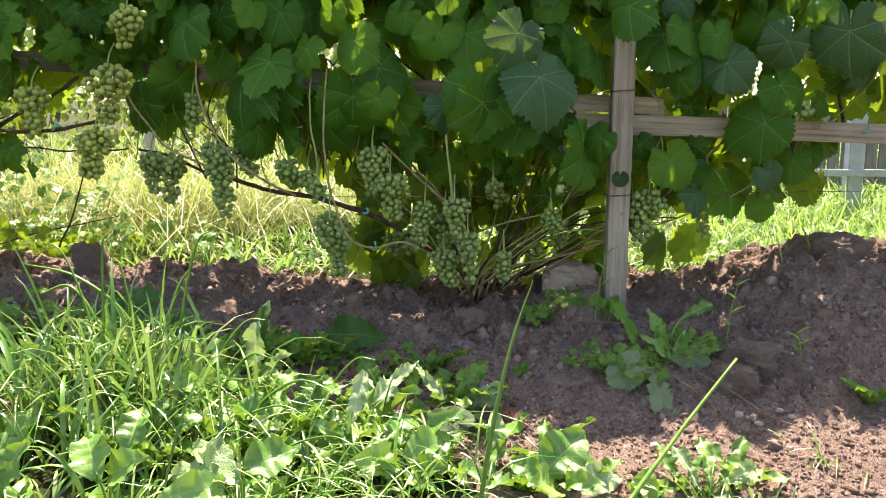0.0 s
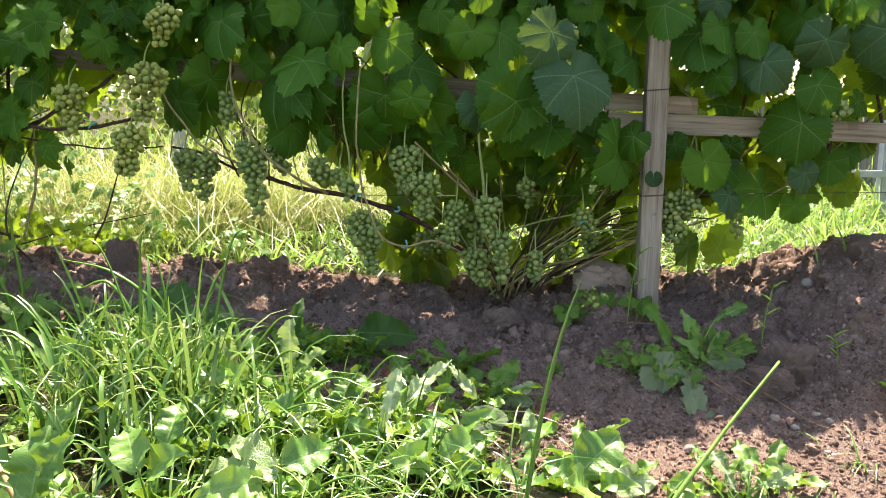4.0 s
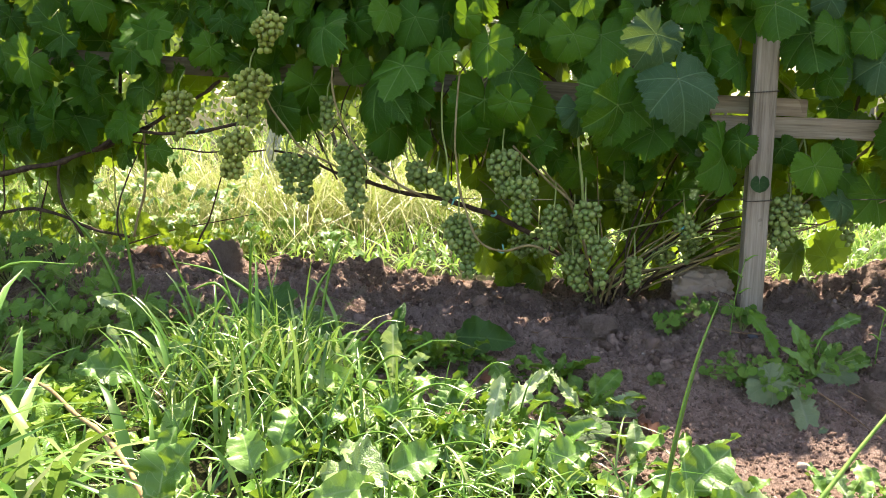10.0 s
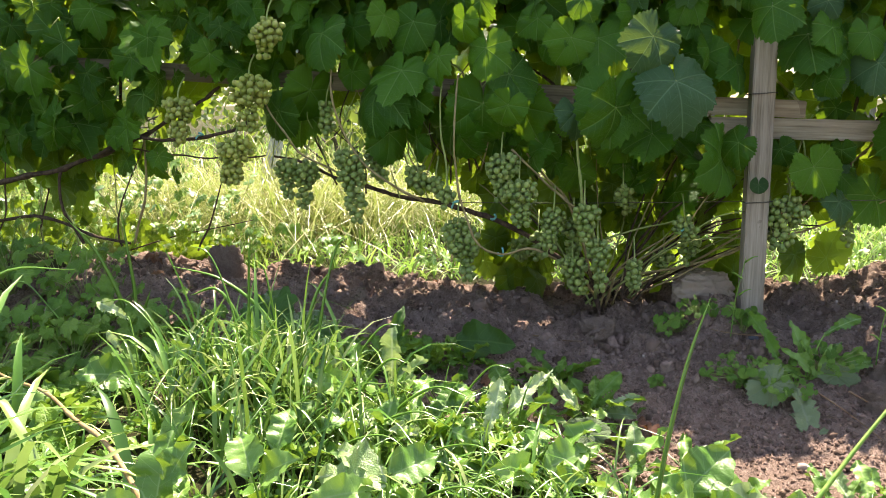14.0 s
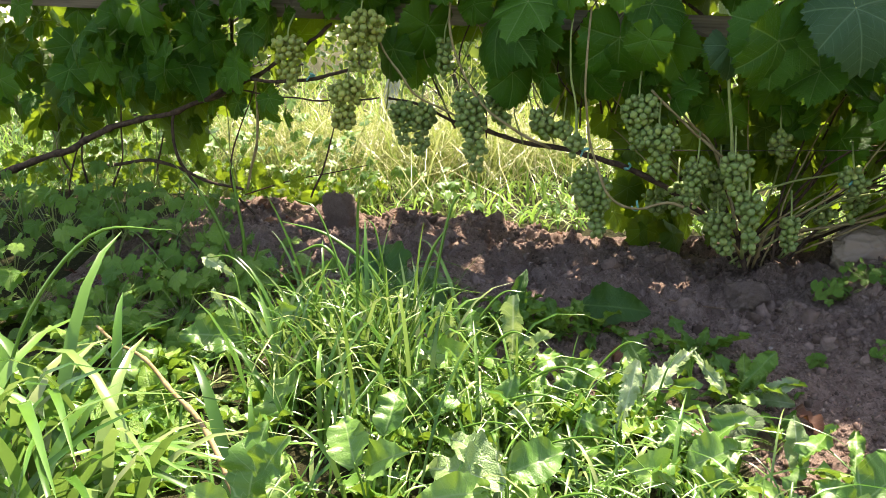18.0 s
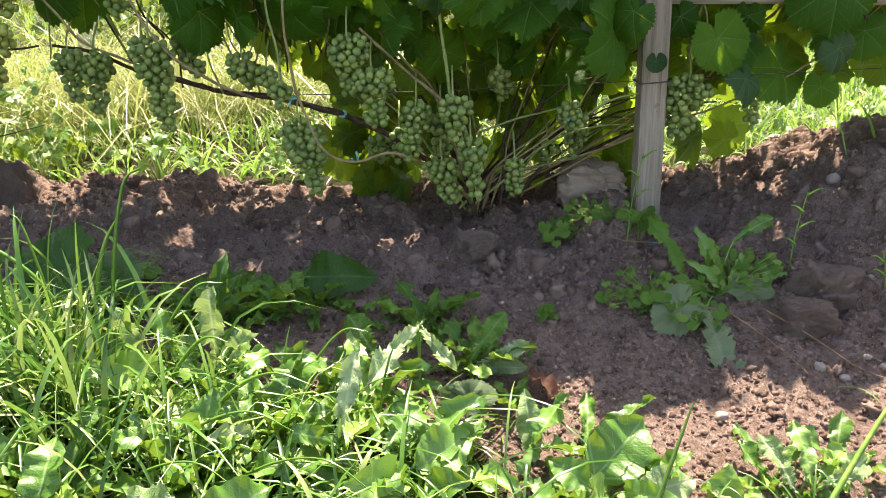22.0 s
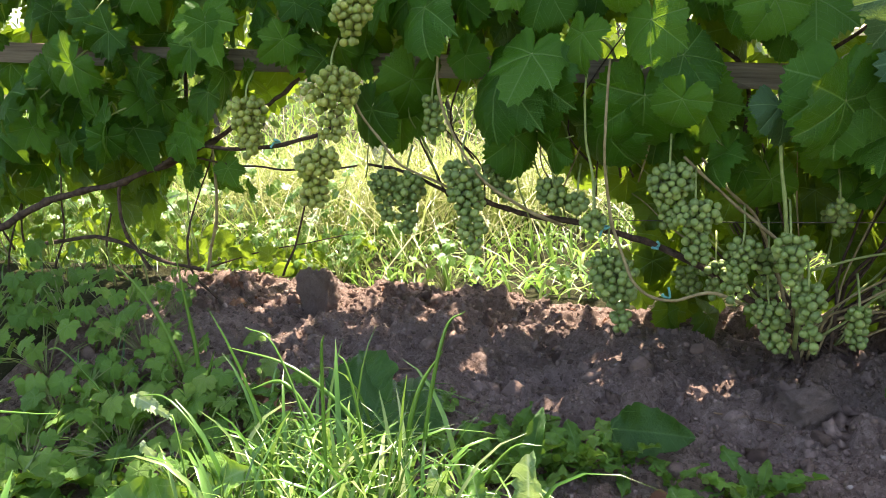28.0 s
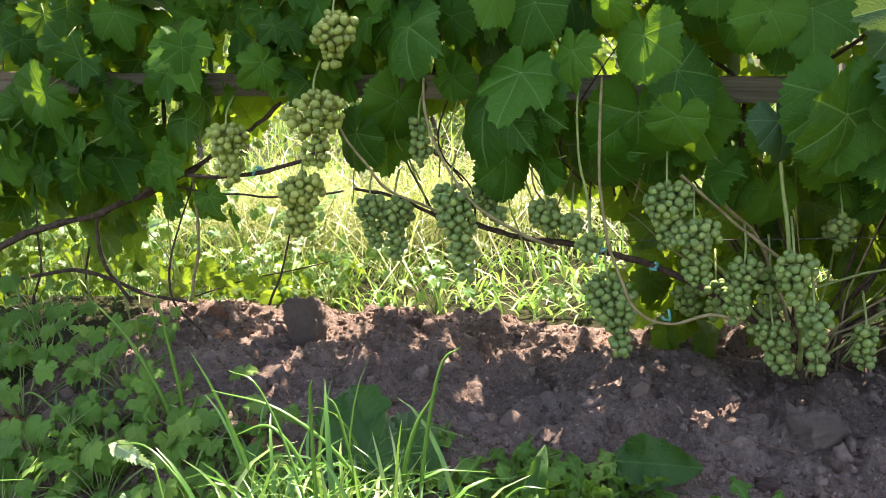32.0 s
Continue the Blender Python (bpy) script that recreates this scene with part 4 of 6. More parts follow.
def bunch(vine, x, y, z, lean, high, wide, seed):
    """A hanging bunch: a stalk, and berries packed into a shouldered cone."""
    r = random.Random(seed)
    stalk = part("fruit_stalk", tube_mesh("fruit_stalk", [(0, 0.03, 0.035), (0, 0.0, 0.005), (lean * 0.5, 0, -high * 0.5), (lean, 0, -high * 0.93)], 0.0018, 0.0012, GREEN_STEM, 5, per=4), vine, pose(x, y, z), "stalk of a hanging cluster of unripe green grapes")
    placed = []
    rb = 0.0061
    half = 0.92 * wide / 2
    wing = r.choice((-1, 1))
    lobes = [(Vector((0, 0, 0)), half, high, 1.0)]
    if wide > 0.045:
        lobes.append((Vector((wing * half * 0.55, -0.004, -0.002)), half * 0.6, high * r.uniform(0.42, 0.62), 0.5))
    if high > 0.095:
        lobes.append((Vector((-wing * half * 0.4, 0.006, -high * 0.06)), half * 0.62, high * r.uniform(0.4, 0.7), 0.4))
    for tries in range(3600):
        if len(placed) > 104:
            break
        off, rad_, deep, _ = r.choices(lobes, [q[3] for q in lobes])[0]
        t = r.random()
        prof = 0.62 + 1.3 * t if t < 0.28 else 0.98 - 0.58 * ((t - 0.28) / 0.72) ** 1.5
        prof *= 1 + 0.22 * math.sin(9 * t + seed)
        rad = max(0.002, 1.12 * rad_ * prof - rb * 0.8) * r.random() ** 0.4
        a = r.uniform(0, 2 * math.pi)
        p = off + Vector((lean * t * deep / high + rad * math.cos(a), rad * math.sin(a) * 0.85, -rb - max(0.001, deep - 2 * rb) * t))
        size = rb * r.choice((0.78, 0.9, 0.97, 1.02, 1.08, 1.12))
        if all((p - q).length > 0.88 * (size + s) for q, s in placed):
            placed.append((p, size))
    for p, s in placed:
        part("grape", yellow_me if vine == vine_left else berry_me, stalk, Matrix.Translation(p) @ Euler((r.uniform(0, 6), r.uniform(0, 6), 0)).to_matrix().to_4x4() @ Matrix.Diagonal((s, s, s * r.uniform(1.0, 1.08), 1)))


BUNCHES_LEFT = (
    (-0.548, 1.6, 0.555, -0.01, 0.086, 0.062), (-0.589, 1.6, 0.452, -0.009, 0.115, 0.080), (-0.621, 1.6, 0.336, -0.017, 0.102, 0.068), (-0.745, 1.62, 0.411, -0.004, 0.102, 0.063), (-0.72, 1.7, 0.532, 0.001, 0.03, 0.04))
BUNCHES_MID = (
    (-0.551, 1.68, 0.291, 0.001, 0.09, 0.056), (-0.511, 1.68, 0.284, -0.007, 0.105, 0.056), (-0.407, 1.63, 0.308, 0.012, 0.147, 0.064), (-0.372, 1.68, 0.299, 0.015, 0.067, 0.052),
    (-0.464, 1.68, 0.4, -0.003, 0.079, 0.042), (-0.284, 1.68, 0.274, 0.005, 0.062, 0.055), (-0.247, 1.68, 0.253, -0.003, 0.046, 0.04), (-0.217, 1.62, 0.24, -0.002, 0.051, 0.038),
    (-0.198, 1.64, 0.18, 0.021, 0.137, 0.064), (-0.115, 1.64, 0.303, -0.001, 0.10, 0.060), (-0.081, 1.63, 0.255, 0.005, 0.10, 0.062), (-0.016, 1.64, 0.199, -0.013, 0.102, 0.05))
BUNCHES_LOW = (
    (0.04, 1.62, 0.211, 0.005, 0.085, 0.052), (0.065, 1.62, 0.145, 0.008, 0.108, 0.046), (0.019, 1.66, 0.103, 0.015, 0.081, 0.060), (0.135, 1.66, 0.101, -0.001, 0.074, 0.04),
    (-0.091, 1.8, 0.115, 0.002, 0.059, 0.05), (0.23, 1.72, 0.176, 0.008, 0.058, 0.052), (0.259, 1.8, 0.142, -0.012, 0.086, 0.048), (0.126, 1.82, 0.212, 0.003, 0.058, 0.048), (0.115, 1.74, 0.234, 0.0, 0.05, 0.036), (0.205, 1.82, 0.09, -0.004, 0.05, 0.045), (0.02, 1.70, 0.17, 0.0, 0.08, 0.05), (-0.05, 1.74, 0.14, 0.0, 0.07, 0.045))
BUNCHES_RIGHT = (
    (0.448, 1.74, 0.288, -0.006, 0.067, 0.048), (0.422, 1.72, 0.215, -0.016, 0.114, 0.074), (0.517, 1.84, 0.229, 0.02, 0.058, 0.051), (0.543, 1.78, 0.16, 0.006, 0.057, 0.034), (0.40, 1.78, 0.20, 0.0, 0.09, 0.045), (0.685, 1.68, 0.388, 0.0, 0.045, 0.058))
for vine, rows in ((vine_left, BUNCHES_LEFT), (vine_mid, BUNCHES_MID), (vine_mid, BUNCHES_LOW), (vine_right, BUNCHES_RIGHT)):
    for k, row in enumerate(rows):
        bunch(vine, *row, seed=100 + k * 7 + len(rows))


# ---- grass ----
def blades(name, rng, count, where, length, width, lean, droop, mat, label, category="grass", segs=6, root=0.0):
    """Many arching blades in one mesh. where(rng, n): the roots. length, width, lean, droop: ranges."""
    x, y = where(rng, count)
    z = np.array([stand(a, b) if (-1.7 < a < 1.3 and 0.6 < b < 2.2) else float(ground_z(a, b)) for a, b in zip(x, y)]) - 0.004 + root
    n = len(x)
    L = rng.uniform(*length, n) * (0.65 + 0.35 * rng.random(n))
    W = rng.uniform(*width, n)
    head = rng.uniform(0, 2 * np.pi, n)
    le, dr = rng.uniform(*lean, n), rng.uniform(*droop, n)
    turn = head + np.pi / 2 + rng.normal(0, 0.5, n)
    V = np.zeros((n, segs + 1, 3, 3))
    for k in range(segs + 1):
        s = k / segs
        out = L * (le * s + 0.75 * dr * s ** 2.2)
        up = L * (s * np.sqrt(np.maximum(0.1, 1 - le ** 2)) - 1.0 * dr * s ** 2.7)
        c = np.stack([x + np.cos(head) * out, y + np.sin(head) * out, z + up], axis=-1)
        w = W * (0.55 + 0.45 * min(1, s * 4)) * (1 - s ** 3.6) * 0.5 + 0.0002
        tw = turn + 0.9 * s * (dr - 0.4)
        side = np.stack([np.cos(tw) * w, np.sin(tw) * w, np.zeros(n)], axis=-1)
        V[:, k, 0], V[:, k, 2] = c - side, c + side
        V[:, k, 1] = c - np.array([0, 0, 1]) * (w * 0.35)[:, None]
    verts = V.reshape(-1, 3)
    base = (np.arange(n) * (segs + 1) * 3)[:, None, None]
    ks = (np.arange(segs) * 3)[None, :, None]
    f1 = base + ks + np.array([0, 1, 4, 3])[None, None, :]
    f2 = base + ks + np.array([1, 2, 5, 4])[None, None, :]
    faces = np.concatenate([f1.reshape(-1, 4), f2.reshape(-1, 4)])
    ob = new(name, mesh_from(name, verts.tolist(), faces.tolist(), [mat]))
    return tagged(ob, label, category, kind="stuff")


def tufts(centres, spread):
    def where(rng, n):
        c = np.array(centres)
        k = rng.choice(len(c), n, p=c[:, 2] / c[:, 2].sum())
        return c[k, 0] + rng.normal(0, spread, n), c[k, 1] + rng.normal(0, spread, n)
    return where


def area(xa, xb, ya, yb):
    def where(rng, n):
        return rng.uniform(xa, xb, n), rng.uniform(ya, yb, n)
    return where


rng = np.random.default_rng(11)
blades("lawn_grass", rng, 470, tufts([(-0.37, 1.15, 3), (-0.46, 1.12, 3), (-0.48, 1.22, 3), (-0.40, 1.22, 2), (-0.28, 1.10, 1), (-0.38, 1.04, 1)], 0.048), (0.16, 0.31), (0.0030, 0.0068), (0.0, 0.22), (0.12, 0.80), GRASS, "lush tuft of long arching green grass")
blades("lawn_grass", rng, 380, area(-0.60, 0.02, 0.70, 1.15), (0.06, 0.17), (0.003, 0.0065), (0.1, 0.7), (0.4, 1.0), GRASS, "fine sunlit lawn grass with seedling leaves")
blades("lawn_grass", rng, 240, area(-0.95, -0.45, 1.12, 1.5), (0.05, 0.14), (0.002, 0.005), (0.1, 0.6), (0.2, 0.9), GRASS, "thin shaded grass between the weeds")
blades("lawn_grass", rng, 190, area(-1.6, -0.6, 0.6, 1.12), (0.05, 0.13), (0.003, 0.006), (0.1, 0.6), (0.2, 0.9), GRASS, "lawn grass beside the bed")
blades("lawn_grass", rng, 90, tufts([(0.36, 1.04, 2), (0.42, 1.0, 1), (0.22, 0.98, 1), (0.55, 1.15, 1)], 0.03), (0.03, 0.09), (0.0015, 0.003), (0.1, 0.7), (0.2, 0.8), GRASS, "sparse grass seedlings on bare soil")
blades("lawn_grass", rng, 230, area(-0.55, 0.10, 0.82, 1.20), (0.09, 0.24), (0.0014, 0.0034), (0.1, 0.7), (0.2, 0.95), GRASS, "thin tangled sunlit grass among the weeds")
blades("lawn_grass", rng, 170, area(-0.34, 0.06, 0.94, 1.16), (0.10, 0.20), (0.0022, 0.0045), (0.1, 0.6), (0.2, 0.9), GRASS, "sunlit grass blades among dandelion leaves")
blades("wide_grass", rng, 84, tufts([(-0.56, 0.74, 3), (-0.64, 0.80, 3), (-0.72, 0.86, 1)], 0.04), (0.24, 0.42), (0.009, 0.015), (0.10, 0.5), (0.3, 0.85), GRASS, "tuft of broad bright green grass blades")
blades("meadow_grass", rng, 4200, area(-2.2, 2.2, 2.08, 2.9), (0.05, 0.15), (0.004, 0.009), (0.1, 0.7), (0.1, 0.9), BRIGHTENED_GRASS, "meadow grass behind the vines, coloured bright for the sun", segs=4)
blades("meadow_grass", rng, 6000, area(-3.2, 3.2, 2.9, 4.4), (0.08, 0.22), (0.005, 0.010), (0.1, 0.7), (0.1, 0.8), BRIGHTENED_GRASS, "meadow grass farther behind, coloured bright for the sun", segs=4)
blades("meadow_grass", rng, 6000, area(-7.0, 7.0, 4.2, 9.0), (0.15, 0.40), (0.006, 0.012), (0.1, 0.6), (0.1, 0.7), BRIGHTENED_GRASS, "taller meadow grass farther back", segs=3)
blades("dry_grass", rng, 2600, tufts([(-0.95, 2.75, 3), (-0.75, 2.9, 3), (-1.25, 3.0, 3), (-0.5, 3.1, 2), (-1.6, 3.0, 2), (-0.2, 3.2, 1)], 0.17), (0.30, 0.66), (0.002, 0.0045), (0.1, 0.7), (0.2, 0.95), DRY_GRASS, "tall dry yellow grass behind the vines", segs=5)
blades("meadow_grass", rng, 1800, tufts([(1.35, 2.5, 2), (1.7, 2.7, 3), (1.1, 2.35, 2), (0.8, 2.3, 1), (2.0, 2.9, 2), (1.0, 3.0, 2), (1.5, 3.1, 2)], 0.17), (0.10, 0.26), (0.002, 0.005), (0.1, 0.6), (0.1, 0.8), BRIGHTENED_GRASS, "tall weeds and grass by the fence", segs=4)

blades("lawn_grass", rng, 700, area(-2.8, -1.15, 1.45, 2.15), (0.05, 0.16), (0.002, 0.005), (0.1, 0.7), (0.2, 0.9), GRASS, "shaded grass under the vine row")
blades("meadow_grass", rng, 2600, area(-5.0, -2.0, 2.0, 4.6), (0.08, 0.26), (0.005, 0.010), (0.1, 0.7), (0.1, 0.8), BRIGHTENED_GRASS, "meadow grass beside the bushes, coloured bright for the sun", segs=4)
blades("lawn_grass", rng, 6500, area(-4.5, 4.5, -3.5, 0.62), (0.04, 0.10), (0.005, 0.010), (0.1, 0.7), (0.2, 0.9), GRASS, "mown lawn grass before the bed", segs=3)
blades("lawn_grass", rng, 2200, area(-4.5, -1.6, 0.6, 2.2), (0.05, 0.14), (0.005, 0.010), (0.1, 0.7), (0.2, 0.9), GRASS, "lawn grass past the weeds", segs=3)
blades("meadow_grass", rng, 2600, area(2.2, 5.0, 0.7, 4.6), (0.06, 0.20), (0.005, 0.010), (0.1, 0.7), (0.1, 0.8), BRIGHTENED_GRASS, "meadow grass past the end of the bed", segs=3)
ru = random.Random(77)
sprouts = []
for _ in range(620):
    x = -0.86 - 1.5 * ru.random() ** 1.25
    y = ru.uniform(1.86, 2.35)
    high = 0.04 + 0.08 * min(1.0, (-0.86 - x) / 0.4)
    sprouts.append((ru.choice(FILL), leaf_pose(x, y, float(ground_z(x, y)) + 0.012 + high * ru.random(), ru.uniform(0.012, 0.03), ru.gauss(0, 70), ru.uniform(10, 85), ru.gauss(0, 60))))
tagged(new("undergrowth", joined("undergrowth", sprouts, [SHADED_FILL])), "low leafy undergrowth at the foot of the vines", "undergrowth", kind="stuff")


BRIGHT_STEM = plain_material("bright_stem", (0.10, 0.22, 0.03), (0.20, 0.34, 0.06), 90.0, 0.5)


def blade_row(rows):
    """Long single blades that stand out from the tuft: root, tip, sideways bow, width."""
    for (x, y), tip, bow, wide in rows:
        a, b = Vector((x, y, stand(x, y) - 0.004)), Vector(tip)
        up = Vector((0, 0, (b - a).length * 0.22))
        wide *= 0.7
        blade_thing([a, a.lerp(b, 0.35) + up * 0.8 - Vector((bow, 0, 0)) * 0.6, a.lerp(b, 0.72) + up * 0.9 - Vector((bow, 0, 0)) * 0.5, b], wide, "long arching sunlit green blade")


def blade_thing(points, wide, label, mat=GRASS):
    """One long blade with a channelled section."""
    line = smooth_line(points, 6)
    v, f = [], []
    n = len(line)
    for i, p in enumerate(line):
        d = (line[min(i + 1, n - 1)] - line[max(i - 1, 0)]).normalized()
        side = d.cross(Vector((0.1, 1, 0.25))).normalized()
        up = side.cross(d)
        w = wide * 0.5 * (1 - (i / (n - 1)) ** 3) * (0.6 + 0.4 * min(1, 5 * i / n)) + 0.0003
        v += [p - side * w, p - up * w * 0.5, p + side * w, p - up * (w * 0.5 + 0.0006)]
    for i in range(n - 1):
        b = i * 4
        f += [(b, b + 4, b + 5, b + 1), (b + 1, b + 5, b + 6, b + 2), (b + 2, b + 6, b + 7, b + 3), (b + 3, b + 7, b + 4, b)]
    return tagged(new("tall_grass", mesh_from("grass_blade", v, f, [mat])), label, "grass blade", "long grass blades")


stalk_ob = new("grass_stalk", tube_mesh("grass_stalk", [(0.15, 0.66, -0.06), (0.196, 0.74, 0.020), (0.258, 0.80, 0.078), (0.330, 0.86, 0.138)], 0.0034, 0.0014, BRIGHT_STEM, 6))
tagged(stalk_ob, "thick slanting bright green stalk over bare soil", "grass stalk")
blade_thing([(0.060, 0.58, -0.05), (0.075, 0.59, 0.08), (0.087, 0.60, 0.165), (0.100, 0.61, 0.225), (0.114, 0.62, 0.266)], 0.0030, "tall narrow arching green grass blade")
blade_thing([(-0.765, 1.43, -0.03), (-0.79, 1.43, 0.06), (-0.83, 1.43, 0.14), (-0.885, 1.43, 0.20)], 0.010, "pale striped upright grass blade", BRIGHTENED_GRASS)
blade_thing([(-0.760, 1.43, -0.03), (-0.757, 1.43, 0.06), (-0.765, 1.43, 0.14), (-0.772, 1.43, 0.21)], 0.008, "pale striped upright grass blade", BRIGHTENED_GRASS)
blade_thing([(-0.75, 1.43, -0.03), (-0.735, 1.42, 0.03), (-0.72, 1.42, 0.07)], 0.006, "short pale striped grass blade", BRIGHTENED_GRASS)
blade_thing([(-0.38, 1.25, -0.03), (-0.375, 1.25, 0.05), (-0.36, 1.26, 0.11), (-0.335, 1.27, 0.15)], 0.006, "upright green blade before the soil")
blade_thing([(-0.40, 1.24, -0.03), (-0.43, 1.24, 0.07), (-0.50, 1.24, 0.13), (-0.58, 1.24, 0.15)], 0.007, "long arching sunlit green blade")
blade_thing([(-0.46, 1.22, -0.04), (-0.465, 1.22, 0.06), (-0.50, 1.22, 0.12), (-0.545, 1.22, 0.11)], 0.007, "long arching sunlit green blade")

blade_row((
    ((-0.36, 1.22), (-0.308, 1.27, 0.196), 0.01, 0.006), ((-0.39, 1.2), (-0.426, 1.2, 0.167), 0.0, 0.005), ((-0.44, 1.18), (-0.53, 1.2, 0.19), -0.02, 0.005),
    ((-0.43, 1.15), (-0.415, 1.15, 0.205), 0.0, 0.006), ((-0.50, 1.15), (-0.68, 1.20, 0.10), -0.01, 0.006), ((-0.33, 1.2), (-0.22, 1.22, 0.075), 0.0, 0.005),
    ((-0.30, 1.16), (-0.19, 1.12, 0.05), 0.0, 0.006), ((-0.75, 0.86), (-0.549, 0.95, 0.204), 0.06, 0.007), ((-0.28, 1.08), (-0.12, 1.05, -0.01), 0.0, 0.005),
    ((-0.30, 1.02), (-0.15, 0.96, -0.01), 0.0, 0.004), ((-0.24, 1.13), (-0.10, 1.08, 0.02), 0.02, 0.006), ((-0.2, 1.05), (-0.04, 0.98, -0.03), 0.0, 0.004),
    ((-0.80, 1.34), (-0.905, 1.31, 0.10), 0.02, 0.005), ((-0.16, 1.2), (-0.06, 1.18, 0.03), 0.0, 0.004), ((-0.18, 0.92), (-0.05, 0.88, -0.02), 0.0, 0.005)))


# ---- low plants ----
def plant_leaves(kind, material, seeds):
    return [leaf_shape(kind, s, material, None) for s in seeds]


DANDELION = plant_leaves("toothed", WEED_LEAF, (201, 202, 203, 204))
# same toothed leaf as DANDELION in the sunlit colour
DANDELION_LIT = plant_leaves("toothed", SUNLIT_LEAF, (205, 206, 207))
TONGUE = plant_leaves("tongue", SUNLIT_LEAF, (211, 212, 213))
TONGUE_DARK = plant_leaves("tongue", WEED_LEAF, (214, 215, 216))
SMALL = [leaf_shape("lobed", s_, WEED_LEAF, None, False) for s_ in (221, 222, 223, 224)]
ROUND = plant_leaves("round", WEED_LEAF, (231, 232))
SMALL_LIT = [leaf_shape("lobed", s_, SUNLIT_LEAF, None, False) for s_ in (225, 226, 227)] + plant_leaves("tongue", SUNLIT_LEAF, (228,))
CLOVER = [leaf_shape("lobed", s_, WEED_LEAF, None, False) for s_ in (235, 236)]


def rosette(name, x, y, count, size, shapes, label, category, spread=(25, 70), seed=0, turn=None):
    """Leaves that rise from one root and lean outwards."""
    r = random.Random(seed)
    root = tagged(new(name), label, category)
    root.matrix_basis = pose(x, y, stand(x, y) - 0.004)
    for k in range(count):
        a = (360 * k / count + r.uniform(-22, 22)) if turn is None else turn[k % len(turn)] + r.uniform(-12, 12)
        up = r.uniform(*spread)
        m = pose(0, 0, 0, 0, 0, a) @ pose(0, 0, 0, 90 + up, 0, 0) @ pose(0, 0, 0, 0, 0, 180) @ Matrix.Scale(size * r.uniform(0.7, 1.1), 4)
        part("leaf", r.choice(shapes), root, m)
    return root


def bushy(name, x, y, count, size, shapes, label, category, radius, high, seed=0):
    """A low weed: stems that rise from one root, each with a leaf spread to the light."""
    r = random.Random(seed)
    root = tagged(new(name), label, category)
    z0 = stand(x, y)
    root.matrix_basis = pose(x, y, z0 - 0.004)
    for k in range(count):
        a, q = r.uniform(0, 2 * math.pi), radius * r.random() ** 0.6
        tip = Vector((math.cos(a) * q, math.sin(a) * q, high * r.uniform(0.35, 1.0)))
        part("stem", tube_mesh("stem", [(0, 0, 0), tip * 0.5 + Vector((0, 0, high * 0.12)), tip], 0.0009, 0.0006, GREEN_STEM, 4, 0, 3), root)
        m = Matrix.Translation(tip) @ pose(0, 0, 0, 0, 0, r.uniform(-75, 75)) @ pose(0, 0, 0, -r.uniform(25, 80), r.uniform(-20, 20), 0) @ Matrix.Scale(size * r.uniform(0.6, 1.15), 4)
        part("leaf", r.choice(shapes), root, m)
    return root


for k, (x, y, n, s) in enumerate(((-0.006, 1.39, 9, 0.085), (0.06, 1.30, 9, 0.085), (-0.206, 1.395, 10, 0.08), (-0.282, 1.37, 10, 0.085), (-0.245, 1.386, 8, 0.07), (-0.158, 1.43, 9, 0.075), (-0.325, 1.367, 9, 0.08), (-0.45, 1.40, 7, 0.07), (-0.63, 1.35, 8, 0.10), (-0.9, 1.40, 8, 0.09), (-0.38, 1.41, 8, 0.07), (-0.50, 1.36, 8, 0.08), (-0.72, 1.42, 8, 0.09), (-0.56, 1.30, 8, 0.09), (-0.82, 1.35, 8, 0.10), (-0.10, 1.40, 7, 0.06), (0.0, 1.41, 8, 0.075), (-0.30, 1.43, 8, 0.07), (0.10, 1.22, 6, 0.05))):
    rosette("dandelion", x, y, n, s, DANDELION, "dandelion rosette of toothed green leaves on soil", "dandelion", (10, 62), 300 + k)
for k, (x, y, n, s) in enumerate(((-1.01, 1.27, 9, 0.10), (-0.90, 1.20, 9, 0.10), (-0.78, 1.24, 9, 0.10), (-1.12, 1.20, 9, 0.11), (-0.70, 1.16, 8, 0.09), (-1.25, 1.28, 9, 0.11))):
    rosette("dandelion", x, y, n, s, DANDELION + TONGUE_DARK, "shaded low weed with mixed green leaves", "dandelion", (8, 50), 320 + k)
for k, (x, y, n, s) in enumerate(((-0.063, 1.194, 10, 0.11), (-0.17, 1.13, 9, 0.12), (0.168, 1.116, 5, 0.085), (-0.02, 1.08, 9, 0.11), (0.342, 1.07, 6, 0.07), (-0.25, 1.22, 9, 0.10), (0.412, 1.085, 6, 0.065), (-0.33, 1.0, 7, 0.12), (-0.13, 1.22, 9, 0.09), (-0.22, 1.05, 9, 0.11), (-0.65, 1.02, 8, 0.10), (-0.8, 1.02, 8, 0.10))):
    rosette("dandelion", x, y, n, s, DANDELION_LIT, "dandelion with toothed leaves in the sunlit leaf colour", "dandelion", (12, 68), 330 + k)
